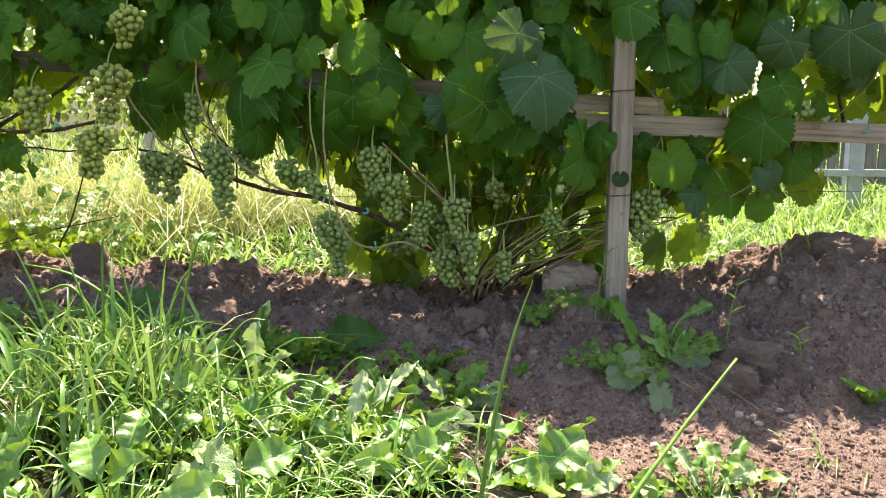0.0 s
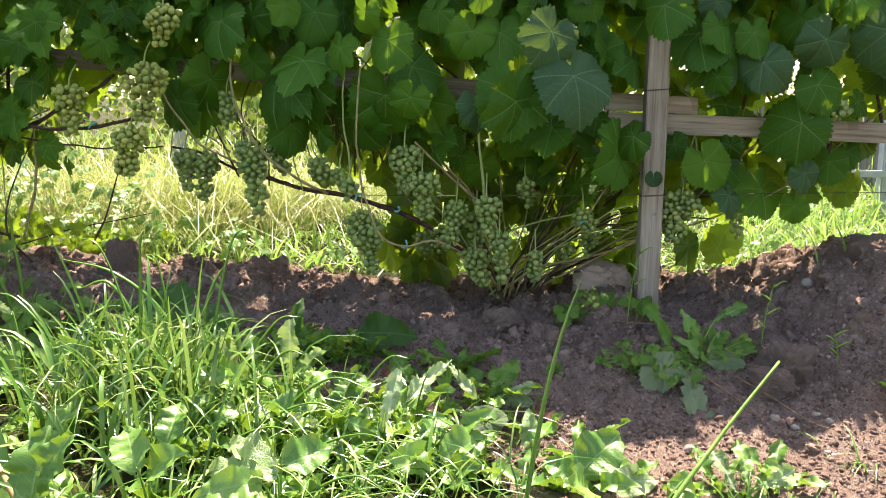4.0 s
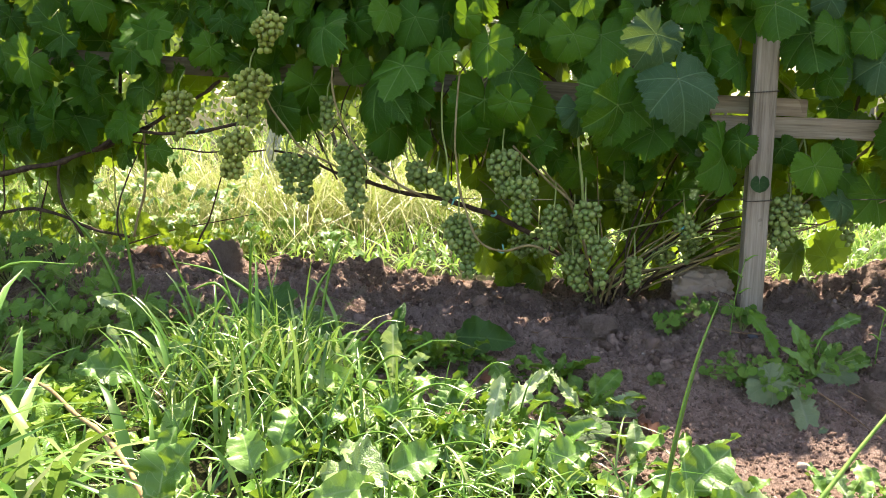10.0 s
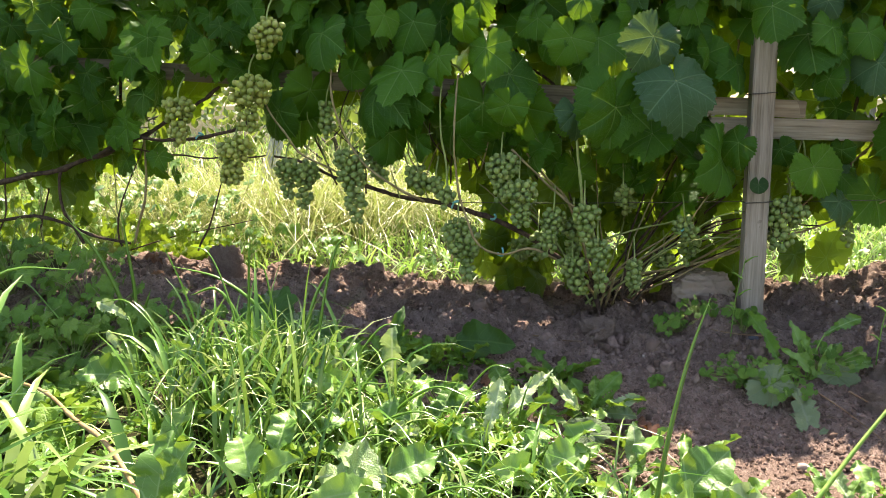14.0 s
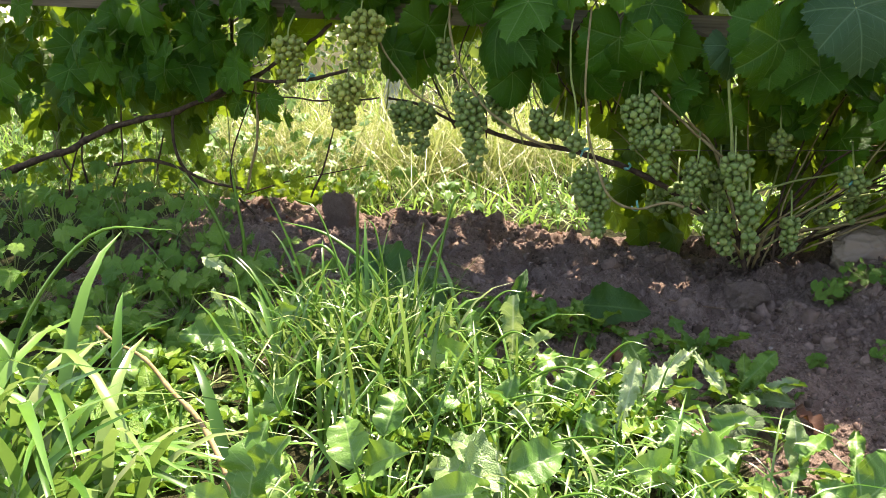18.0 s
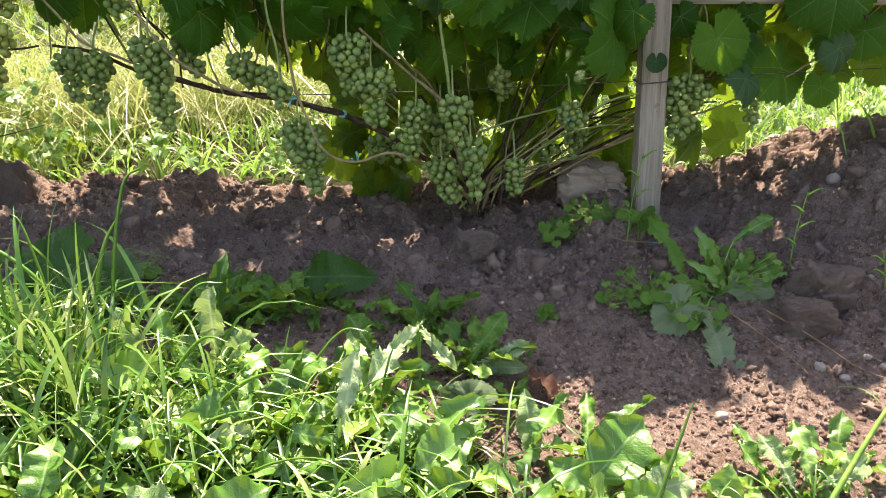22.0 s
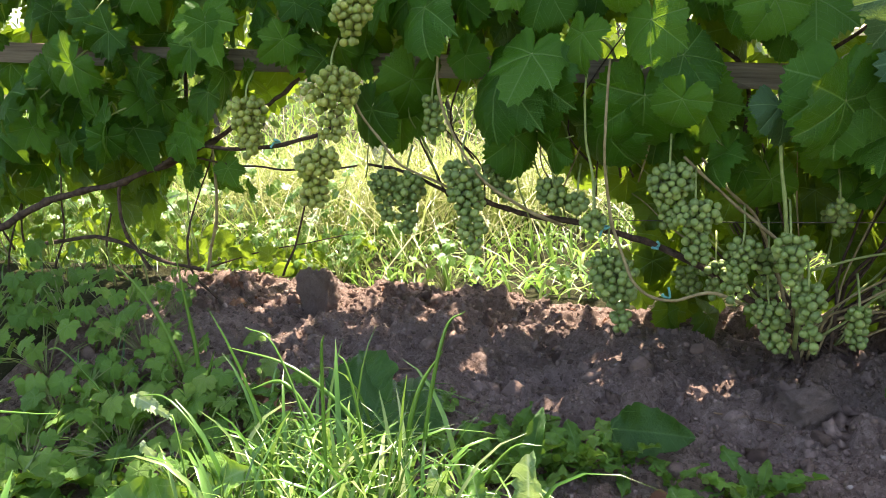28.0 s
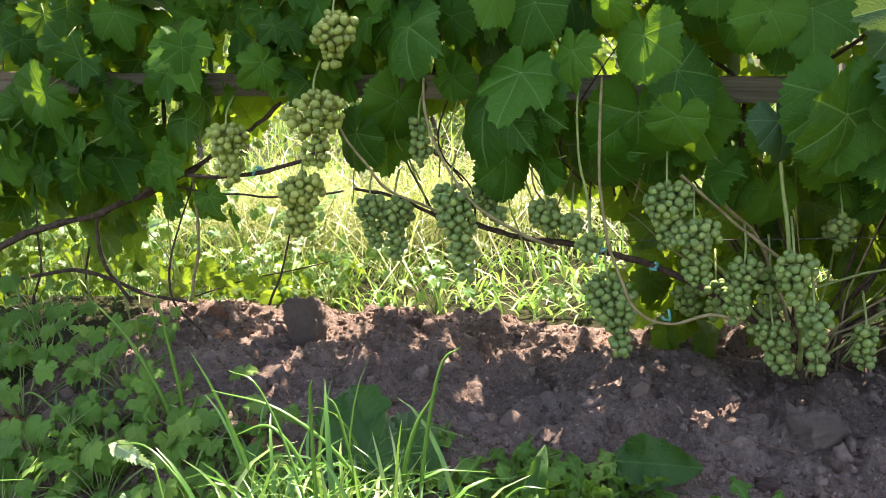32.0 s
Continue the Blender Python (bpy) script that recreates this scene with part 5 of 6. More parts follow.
for k, (x, y, n, s) in enumerate(((-0.211, 0.99, 6, 0.068), (-0.229, 1.04, 6, 0.064), (0.14, 1.05, 6, 0.060), (-0.396, 0.86, 6, 0.072), (-0.306, 0.90, 5, 0.068), (0.227, 1.08, 5, 0.060), (0.03, 1.11, 6, 0.072), (-0.10, 1.02, 6, 0.064), (-0.55, 0.86, 7, 0.080), (-0.28, 1.13, 6, 0.075), (-0.12, 1.10, 6, 0.07), (-0.18, 0.92, 6, 0.08), (-0.48, 1.0, 6, 0.085), (-0.66, 0.98, 6, 0.085), (-0.72, 1.06, 6, 0.08), (-0.9, 1.05, 7, 0.072))):
    rosette("plantain", x, y, n, s, TONGUE, "low weed with broad bright oval leaves", "weed", (5, 60), 360 + k)
# the last shape is a pale leaf put in as a white glint
BROAD_LIT = plant_leaves("ovate", SUNLIT_LEAF, (251, 252, 253)) + plant_leaves("tongue", GLINT_LEAF, (254,))
for k, (x, y, n, s) in enumerate(((-0.452, 0.90, 4, 0.037), (-0.331, 0.915, 3, 0.037), (-0.217, 0.93, 4, 0.034), (0.23, 1.066, 4, 0.037), (0.29, 1.05, 3, 0.045), (0.168, 1.087, 3, 0.045), (-0.011, 1.063, 3, 0.041), (-0.246, 1.25, 3, 0.05), (-0.106, 1.20, 3, 0.05), (-0.58, 1.06, 4, 0.037), (-0.74, 0.98, 4, 0.041))):
    rosette("burdock_seedling", x, y, n, s, BROAD_LIT, "young weed with broad crinkled leaves, some coloured as sun glints", "weed", (25, 75), 600 + k)
rosette("weed_seedling", 0.68, 1.31, 8, 0.06, TONGUE_DARK, "small weed with oval green leaves", "weed", (25, 70), 383)

LIMP_LEAF = leaf_material("limp_leaf", (0.10, 0.16, 0.07), (0.15, 0.21, 0.10), (0.20, 0.26, 0.13), (0.25, 0.30, 0.19), (0.30, 0.42, 0.10), glow=0.25, rough=0.5)
# pale leaf colour with the sun's glare on the blade painted in
GLARE_LEAF = leaf_material("glare_leaf", (0.17, 0.28, 0.09), (0.25, 0.36, 0.14), (0.38, 0.47, 0.27), (0.50, 0.57, 0.40), (0.5, 0.65, 0.2), glow=0.25, rough=0.36, relief=0.5, gloss=0.5)
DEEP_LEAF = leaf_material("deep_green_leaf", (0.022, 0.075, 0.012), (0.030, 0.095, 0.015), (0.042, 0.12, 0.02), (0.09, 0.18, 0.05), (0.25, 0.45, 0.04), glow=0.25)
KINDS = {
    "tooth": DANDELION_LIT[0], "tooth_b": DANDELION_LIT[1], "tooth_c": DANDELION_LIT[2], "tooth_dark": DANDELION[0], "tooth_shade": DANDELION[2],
    "tongue": TONGUE[0], "tongue_b": TONGUE[1], "broad": leaf_shape("ovate", 262, SUNLIT_LEAF), "broad_b": leaf_shape("ovate", 265, SUNLIT_LEAF),
    "limp": leaf_shape("broad", 263, LIMP_LEAF), "limp_tooth": leaf_shape("toothed", 264, LIMP_LEAF), "glare": leaf_shape("toothed", 266, GLARE_LEAF),
    "glare_b": leaf_shape("tongue", 267, GLARE_LEAF), "deep": leaf_shape("tongue", 268, DEEP_LEAF), "deep_b": leaf_shape("broad", 269, DEEP_LEAF)}


def plant(name, x, y, label, leaves):
    """A weed whose leaves each reach from a base to a tip; a stalk joins the base to the root."""
    root = tagged(new(name), label, "weed")
    z0 = stand(x, y) - 0.004
    root.matrix_basis = pose(x, y, z0)
    home = Vector((x, y, z0))
    for base, tip, kind, wide, *face in leaves:
        b, t = Vector(base) - home, Vector(tip) - home
        n = (b - t).length
        zz = (b - t) / n
        f = Vector(face[0] if face else (0.0, -0.75, 0.65))
        yy = -(f - zz * f.dot(zz)).normalized()
        xx = yy.cross(zz)
        m = Matrix(((xx.x * wide, yy.x, zz.x, 0), (xx.y * wide, yy.y, zz.y, 0), (xx.z * wide, yy.z, zz.z, 0), (0, 0, 0, 1)))
        part("leaf", KINDS[kind], root, Matrix.Translation(b) @ m @ Matrix.Scale(n, 4))
        if b.length > 0.012:
            part("leaf_stalk", tube_mesh("leaf_stalk", [(0, 0, 0), b * 0.5 + Vector((0, 0, 0.15 * b.length)), b, b.lerp(t, 0.1)], 0.0016, 0.0010, BRIGHT_STEM, 5, 0, 3), root)
    return root


plant("dock_plant", -0.18, 1.45, "broad dark green leaf leaning over the soil", (((-0.176, 1.455, -0.015), (-0.080, 1.44, -0.003), "deep", 1.25, (0, -0.85, 0.5)),))
plant("dock_plant", -0.45, 1.40, "clump of broad dark green leaves at the bed's edge", (
    ((-0.466, 1.40, 0.007), (-0.536, 1.46, 0.075), "deep", 1.5), ((-0.426, 1.41, 0.003), (-0.451, 1.47, 0.044), "deep_b", 0.8), ((-0.471, 1.38, 0.0), (-0.55, 1.44, 0.07), "deep_b", 0.7)))
plant("crinkled_weed", -0.235, 1.21, "weed with upright crinkled leaves, coloured pale for the sunlight", (
    ((-0.233, 1.20, -0.018), (-0.222, 1.19, 0.076), "glare", 1.25), ((-0.238, 1.25, 0.03), (-0.233, 1.26, 0.092), "deep", 0.75), ((-0.30, 1.18, 0.005), (-0.313, 1.16, 0.070), "glare", 1.2),
    ((-0.21, 1.18, 0.0), (-0.175, 1.13, 0.05), "glare", 1.2), ((-0.268, 1.18, 0.003), (-0.295, 1.20, 0.053), "tooth", 1.2), ((-0.28, 1.15, 0.0), (-0.33, 1.10, 0.035), "tongue", 1.0)))
plant("curled_leaf_plant", -0.085, 1.09, "tall curled leaf, coloured pale for the sunlight on it", (((-0.088, 1.08, -0.05), (-0.062, 1.13, 0.030), "glare", 0.9), ((-0.08, 1.09, -0.05), (-0.12, 1.05, -0.01), "tooth_b", 1.3)))
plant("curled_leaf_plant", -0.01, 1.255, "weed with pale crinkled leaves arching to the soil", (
    ((-0.007, 1.26, 0.0), (-0.066, 1.18, -0.026), "glare", 1.0, (0.3, -0.4, 0.9)), ((-0.010, 1.26, 0.0), (0.030, 1.21, -0.036), "glare", 0.9, (-0.3, -0.5, 0.8)), ((-0.06, 1.27, -0.047), (-0.098, 1.30, 0.0), "tooth_dark", 1.9)))
plant("dandelion", 0.055, 1.275, "dandelion with toothed leaves beside the dry leaf", (
    ((0.052, 1.27, -0.053), (0.095, 1.30, -0.003), "tooth_dark", 1.5), ((0.06, 1.27, -0.06), (0.125, 1.27, -0.04), "glare", 1.1), ((0.06, 1.26, -0.06), (0.11, 1.24, -0.05), "limp_tooth", 1.3), ((0.045, 1.26, -0.06), (0.07, 1.22, -0.045), "tooth_b", 1.4),
    ((0.044, 1.19, -0.062), (0.015, 1.19, -0.05), "limp", 0.8), ((0.047, 1.19, -0.062), (0.082, 1.195, -0.057), "limp", 0.8)))
plant("toothed_weed", 0.10, 1.08, "upright toothed leaf with a pale leaf behind it", (((0.098, 1.07, -0.08), (0.137, 1.13, -0.013), "tooth_c", 1.4, (-0.8, -0.5, 0.3)), ((0.111, 1.11, -0.078), (0.102, 1.13, -0.02), "glare_b", 0.9)))
plant("burdock_seedling", 0.0, 1.05, "young weed with large crinkled bright leaves", (
    ((-0.007, 1.06, -0.06), (0.052, 1.095, -0.045), "broad", 1.10), ((0.004, 1.04, -0.07), (0.04, 1.02, -0.05), "broad_b", 1.00), ((-0.037, 1.07, -0.047), (-0.008, 1.12, -0.02), "tooth", 1.7), ((-0.02, 1.04, -0.06), (-0.06, 1.0, -0.03), "broad", 1.10)))
plant("burdock_seedling", 0.175, 1.05, "young weed with large crinkled bright leaves on bare soil", (
    ((0.166, 1.06, -0.077), (0.224, 1.10, -0.036), "broad_b", 1.00), ((0.159, 1.05, -0.08), (0.125, 1.07, -0.058), "broad", 1.10), ((0.20, 1.03, -0.08), (0.262, 1.05, -0.066), "glare_b", 1.2), ((0.17, 1.03, -0.08), (0.15, 0.98, -0.05), "broad_b", 1.00), ((0.19, 1.04, -0.08), (0.22, 1.0, -0.06), "tongue_b", 1.2)))
plant("toothed_weed", 0.365, 1.04, "small weed with upright toothed and pale leaves", (
    ((0.355, 1.04, -0.086), (0.338, 1.09, -0.048), "glare", 1.2), ((0.369, 1.04, -0.083), (0.372, 1.08, -0.030), "tooth_c", 1.4), ((0.377, 1.04, -0.08), (0.434, 1.06, -0.068), "glare", 1.5), ((0.38, 1.05, -0.08), (0.42, 1.09, -0.06), "tooth", 1.3)))
plant("dandelion", 0.40, 1.45, "straggling dandelion with upright and limp grey-green leaves", (
    ((0.367, 1.46, -0.05), (0.326, 1.52, 0.045), "tooth_shade", 0.7), ((0.437, 1.50, 0.005), (0.498, 1.52, 0.040), "tooth", 1.0), ((0.333, 1.385, -0.045), (0.292, 1.355, -0.056), "limp", 0.85, (0, -0.7, 0.8)), ((0.366, 1.38, -0.052), (0.365, 1.27, -0.076), "limp_tooth", 1.3, (0, -0.6, 0.8)),
    ((0.440, 1.44, -0.045), (0.478, 1.428, -0.045), "limp", 0.7), ((0.418, 1.45, -0.05), (0.441, 1.46, 0.0), "tongue_b", 0.7), ((0.407, 1.45, -0.05), (0.401, 1.48, 0.017), "tooth_shade", 0.7), ((0.427, 1.45, -0.055), (0.512, 1.49, -0.02), "tooth", 0.9),
    ((0.415, 1.45, -0.055), (0.373, 1.46, -0.004), "tongue_b", 0.7), ((0.403, 1.45, -0.055), (0.344, 1.45, -0.024), "tooth_dark", 0.9), ((0.40, 1.47, -0.03), (0.385, 1.50, 0.03), "tongue", 0.6), ((0.43, 1.47, -0.04), (0.47, 1.50, 0.0), "tongue_b", 0.6)))
plant("toothed_weed", -0.16, 1.14, "bright toothed leaves standing in the grass", (
    ((-0.16, 1.14, -0.044), (-0.133, 1.19, 0.010), "tooth", 1.7), ((-0.154, 1.18, -0.038), (-0.112, 1.22, -0.018), "tooth_b", 1.6), ((-0.188, 1.12, -0.02), (-0.172, 1.19, 0.022), "tooth_c", 1.4), ((-0.17, 1.10, -0.04), (-0.20, 1.05, -0.01), "glare", 1.2), ((-0.15, 1.12, -0.04), (-0.10, 1.10, -0.02), "tooth_c", 1.5)))
plant("broad_weed", -0.35, 0.78, "weed with broad round smooth green leaves in the grass", (
    ((-0.350, 0.74, 0.03), (-0.343, 0.76, 0.092), "broad", 1.10), ((-0.340, 0.745, 0.05), (-0.318, 0.75, 0.088), "broad_b", 1.00), ((-0.37, 0.74, 0.02), (-0.405, 0.735, 0.04), "tongue", 1.3), ((-0.34, 0.73, 0.01), (-0.30, 0.72, 0.02), "tongue_b", 1.3)))
plant("broad_weed", -0.305, 0.88, "weed with broad leaves standing in the grass", (
    ((-0.307, 0.86, 0.004), (-0.335, 0.90, 0.040), "tongue", 1.3), ((-0.305, 0.93, 0.002), (-0.30, 0.97, 0.046), "tongue_b", 1.4), ((-0.30, 0.87, 0.0), (-0.26, 0.85, 0.03), "broad", 1.10)))
plant("pale_weed", -0.17, 0.90, "low weed with broad leaves, their shine put into a pale colour", (
    ((-0.18, 0.90, 0.0), (-0.239, 0.93, 0.016), "glare_b", 1.0, (0, -0.5, 0.9)), ((-0.166, 0.88, -0.005), (-0.256, 0.90, -0.003), "glare_b", 1.0, (0, -0.5, 0.9)), ((-0.17, 0.91, -0.01), (-0.12, 0.95, 0.0), "tongue", 1.3), ((-0.18, 0.87, -0.01), (-0.24, 0.84, 0.0), "tongue_b", 1.4)))
plant("pale_weed", -0.61, 1.18, "weed with pale arrow-shaped leaves at the tuft's edge", (
    ((-0.635, 1.20, 0.075), (-0.682, 1.20, 0.106), "glare", 1.3), ((-0.625, 1.16, 0.035), (-0.638, 1.15, 0.072), "glare", 1.2), ((-0.59, 1.17, 0.0), (-0.53, 1.15, 0.06), "tooth", 1.5), ((-0.60, 1.15, 0.0), (-0.66, 1.10, 0.03), "tongue", 1.2)))

for k, (x, y, n, s) in enumerate(((-0.62, 0.98, 9, 0.085), (-0.70, 1.10, 9, 0.09), (-0.56, 0.92, 8, 0.08), (-0.78, 0.98, 9, 0.09), (-0.86, 1.12, 9, 0.10), (-0.66, 1.22, 8, 0.08), (-0.95, 1.02, 8, 0.10), (-0.52, 1.06, 8, 0.07))):
    rosette("low_weed", x, y, n, s, DANDELION + TONGUE_DARK, "low weed with dark green leaves beside the grass tuft", "weed", (12, 62), 700 + k)
k = 0
for x, y, n, s, rad, h in ((-0.74, 1.38, 18, 0.028, 0.09, 0.07), (-0.62, 1.32, 16, 0.028, 0.08, 0.06), (-0.82, 1.46, 18, 0.028, 0.09, 0.08), (-0.68, 1.45, 14, 0.026, 0.08, 0.06), (-0.54, 1.40, 14, 0.026, 0.08, 0.05), (-0.80, 1.30, 18, 0.03, 0.09, 0.08), (-0.95, 1.36, 18, 0.03, 0.09, 0.08), (-0.68, 1.22, 16, 0.03, 0.09, 0.07), (-1.10, 1.56, 22, 0.030, 0.10, 0.12), (-0.98, 1.55, 20, 0.030, 0.09, 0.12), (-1.22, 1.50, 22, 0.032, 0.10, 0.13), (-1.05, 1.45, 20, 0.030, 0.10, 0.10), (-0.90, 1.50, 18, 0.026, 0.08, 0.10), (-1.20, 1.36, 20, 0.032, 0.11, 0.10), (-1.35, 1.55, 20, 0.032, 0.11, 0.13), (-0.86, 1.38, 14, 0.026, 0.09, 0.07), (-1.32, 1.30, 20, 0.030, 0.11, 0.10), (-1.08, 1.28, 20, 0.030, 0.10, 0.09), (-0.92, 1.26, 16, 0.028, 0.10, 0.08), (-1.45, 1.42, 20, 0.03, 0.11, 0.12), (-1.18, 1.66, 16, 0.03, 0.09, 0.13), (-0.95, 1.66, 10, 0.022, 0.06, 0.08)):
    bushy("buttercup_weed", x, y, n, s * 0.86, SMALL, "leafy shaded weed with small lobed green leaves", "weed", rad, h, 400 + k)
    k += 1
for x, y, n, s, rad, h in ((0.22, 1.66, 24, 0.0094, 0.05, 0.045), (0.27, 1.68, 21, 0.0094, 0.05, 0.04), (0.30, 1.43, 39, 0.0086, 0.07, 0.04), (0.34, 1.40, 33, 0.0086, 0.06, 0.035), (0.43, 1.47, 27, 0.0086, 0.06, 0.06), (-0.28, 1.47, 15, 0.0101, 0.03, 0.03), (-0.42, 1.48, 15, 0.0101, 0.04, 0.035), (0.33, 1.62, 15, 0.0101, 0.03, 0.06), (0.16, 1.40, 6, 0.0086, 0.015, 0.03)):
    bushy("clover_weed", x, y, int(n * 1.7), s * 1.02, ROUND + CLOVER, "creeping weed with tiny round green leaves", "weed", rad, h * 0.8, 430 + k)
    k += 1
for x, y, n, s, rad, h in ((-0.60, 2.12, 18, 0.022, 0.08, 0.10), (-0.85, 2.2, 20, 0.022, 0.10, 0.14), (-1.1, 2.3, 26, 0.025, 0.14, 0.2), (-1.4, 2.3, 26, 0.025, 0.14, 0.22), (-0.35, 2.2, 13, 0.018, 0.07, 0.06), (0.75, 2.25, 18, 0.022, 0.10, 0.08), (1.0, 2.3, 18, 0.022, 0.10, 0.10), (1.3, 2.4, 18, 0.022, 0.12, 0.12), (-1.7, 2.4, 26, 0.029, 0.16, 0.25), (-1.25, 2.05, 23, 0.022, 0.10, 0.16), (-0.95, 2.08, 20, 0.020, 0.09, 0.14), (-1.05, 2.5, 26, 0.025, 0.14, 0.26), (-1.35, 2.6, 28, 0.029, 0.16, 0.30), (-1.6, 2.15, 26, 0.025, 0.13, 0.2), (-0.75, 2.35, 15, 0.022, 0.1, 0.12), (-1.15, 2.02, 34, 0.022, 0.12, 0.2), (-1.35, 1.98, 34, 0.022, 0.12, 0.22), (-1.55, 2.02, 34, 0.024, 0.13, 0.24), (-1.0, 2.15, 30, 0.02, 0.11, 0.16), (-1.75, 2.1, 30, 0.024, 0.13, 0.26), (-0.82, 2.06, 22, 0.018, 0.09, 0.1)):
    bushy("meadow_weed", x, y, n, s, SMALL_LIT, "sunlit yellow-green weed behind the vine row", "weed", rad, h, 460 + k)
    k += 1


def fallen(name, x, y, size, me, label, rz, rx=-70):
    ob = new(name, me)
    ob.matrix_basis = Matrix.Translation((x, y, stand(x, y) + 0.014)) @ pose(0, 0, 0, rx, 0, rz) @ Matrix.Scale(size * 0.72, 4)
    return tagged(ob, label, "leaf", "fallen leaves")


TAN_CANE = plain_material("tan_cane", (0.26, 0.16, 0.07), (0.48, 0.34, 0.17), 70.0, 0.7)
DRY_CANE = plain_material("dry_cane", (0.17, 0.09, 0.045), (0.32, 0.20, 0.11), 70.0, 0.8)
twig = new("fallen_cane", tube_mesh("fallen_cane", [(-0.78, 1.08, 0.03), (-0.687, 1.0, 0.046), (-0.60, 0.945, 0.052), (-0.535, 0.90, 0.040), (-0.47, 0.85, 0.040), (-0.414, 0.80, 0.028), (-0.36, 0.75, 0.0)], 0.0018, 0.0031, TAN_CANE, 7, 0.35))
tagged(twig, "tan dry vine cane lying in the grass", "cane")
dead = new("dry_twig", tube_mesh("dry_twig", [(-1.05, 1.93, 0.045), (-0.92, 1.91, 0.085), (-0.80, 1.90, 0.11), (-0.717, 1.90, 0.128)], 0.002, 0.0009, BARK, 5))
tagged(dead, "thin dark dry twig above the grass", "twig")
for k, pts in enumerate((((0.40, 1.40), (0.43, 1.35), (0.45, 1.30), (0.455, 1.26)), ((0.45, 1.40), (0.49, 1.34), (0.52, 1.27), (0.55, 1.24)), ((0.36, 1.56), (0.31, 1.58), (0.27, 1.60)), ((-0.05, 1.56), (0.0, 1.58), (0.04, 1.55)), ((-0.55, 1.56), (-0.50, 1.58), (-0.44, 1.57)))):
    root_ob = new("root_twig", tube_mesh("root_twig", [(x, y, stand(x, y) + 0.012) for x, y in pts], 0.0013, 0.0006, DRY_CANE, 5))
    tagged(root_ob, "thin tan dry root lying on soil", "twig", "dry roots")
for k, (x, y, dx, hgt) in enumerate(((0.305, 1.60, 0.02, 0.15), (0.52, 1.50, 0.015, 0.12), (0.62, 1.42, -0.01, 0.05))):
    z = stand(x, y)
    sv, sf = tube([(x, y, z - 0.01), (x + dx * 0.3, y, z + hgt * 0.5), (x + dx, y, z + hgt)], 0.0012, 0.0008, 5)
    for q in range(4):
        t = 0.35 + 0.2 * q
        tube([(x + dx * t, y, z + hgt * t), (x + dx * t + (0.012 if q % 2 else -0.012), y - 0.004, z + hgt * t + 0.01), (x + dx * t + (0.02 if q % 2 else -0.02), y - 0.006, z + hgt * t + 0.012)], 0.0022, 0.0005, 4, 0, 3, sv, sf)
    tagged(new("weed_stalk", mesh_from("weed_stalk", sv, sf, [BRIGHT_STEM])), "thin upright green weed stalk with narrow leaves", "weed")
dry_a, dry_b = leaf_shape("lobed", 79, DRY_LEAF), leaf_shape("tongue", 72, DRY_LEAF)
fallen("fallen_leaf", 0.118, 1.262, 0.08, leaf_shape("tongue", 76, DRY_LEAF), "curled dry brown leaf on soil", 60)
fallen("fallen_leaf", -0.90, 1.77, 0.045, dry_a, "dry reddish brown leaf on the bed", 20)
fallen("fallen_leaf", -0.86, 1.80, 0.04, dry_a, "dry reddish brown leaf on the bed", 140)
# leaves from y 1.90 on are added in place of red-brown sunlit crest soil
for x, y, n, a in ((-0.93, 1.83, 0.05, 70), (-0.80, 1.90, 0.035, 200), (-0.60, 1.94, 0.03, 10), (-0.30, 1.93, 0.03, 100), (-0.22, 1.90, 0.03, 250), (-0.66, 1.96, 0.035, 300), (-0.64, 1.44, 0.045, 80), (-1.05, 1.42, 0.045, 30), (-1.12, 1.40, 0.04, 160), (-0.10, 1.36, 0.045, 20)):
    fallen("fallen_leaf", x, y, n, dry_a if n > 0.04 else dry_b, "dry reddish brown leaf, on the crest a stand-in for sunlit soil", a)
fallen("fallen_leaf", -0.68, 1.46, 0.05, dry_a, "dry tan leaf among weeds", -30, -40)
fallen("fallen_leaf", -0.76, 1.60, 0.045, leaf_shape("lobed", 73, WEED_LEAF), "fallen pale green leaf on soil", 10)

# ---- stones and clods ----
def lump_mesh(name, seed, mat, sub=2, amount=0.35, freq=1.3, blocky=0.25):
    bm = bmesh.new()
    bmesh.ops.create_icosphere(bm, subdivisions=sub, radius=1.0)
    off = Vector((seed * 3.1, seed * 1.7, 0))
    for v in bm.verts:
        d = v.co.normalized()
        blunt = max(abs(d.x), abs(d.y), abs(d.z)) ** blocky
        v.co = d / blunt * 0.9 * (1 + amount * noise.noise(d * freq + off) + 0.5 * amount * noise.noise(d * freq * 3 + off) + 0.3 * amount * noise.noise(d * freq * 7 + off) + (0.22 * amount * noise.noise(d * freq * 15 + off) + 0.16 * amount * noise.noise(d * freq * 29 + off) if sub > 3 else 0.0))
    me = bpy.data.meshes.new(name)
    bm.to_mesh(me)
    bm.free()
    me.materials.append(mat)
    me.polygons.foreach_set("use_smooth", [True] * len(me.polygons))
    return me


def stone(name, x, y, dz, size, seed, mat, label, category, rz=0, sub=3, amount=0.22, blocky=0.25):
    ob = new(name, lump_mesh(name, seed, mat, sub, amount, 1.1, blocky))
    ob.matrix_basis = Matrix.Translation((x, y, stand(x, y) + dz)) @ pose(0, 0, 0, 0, 0, rz) @ Matrix.Diagonal((*size, 1))
    return tagged(ob, label, category)


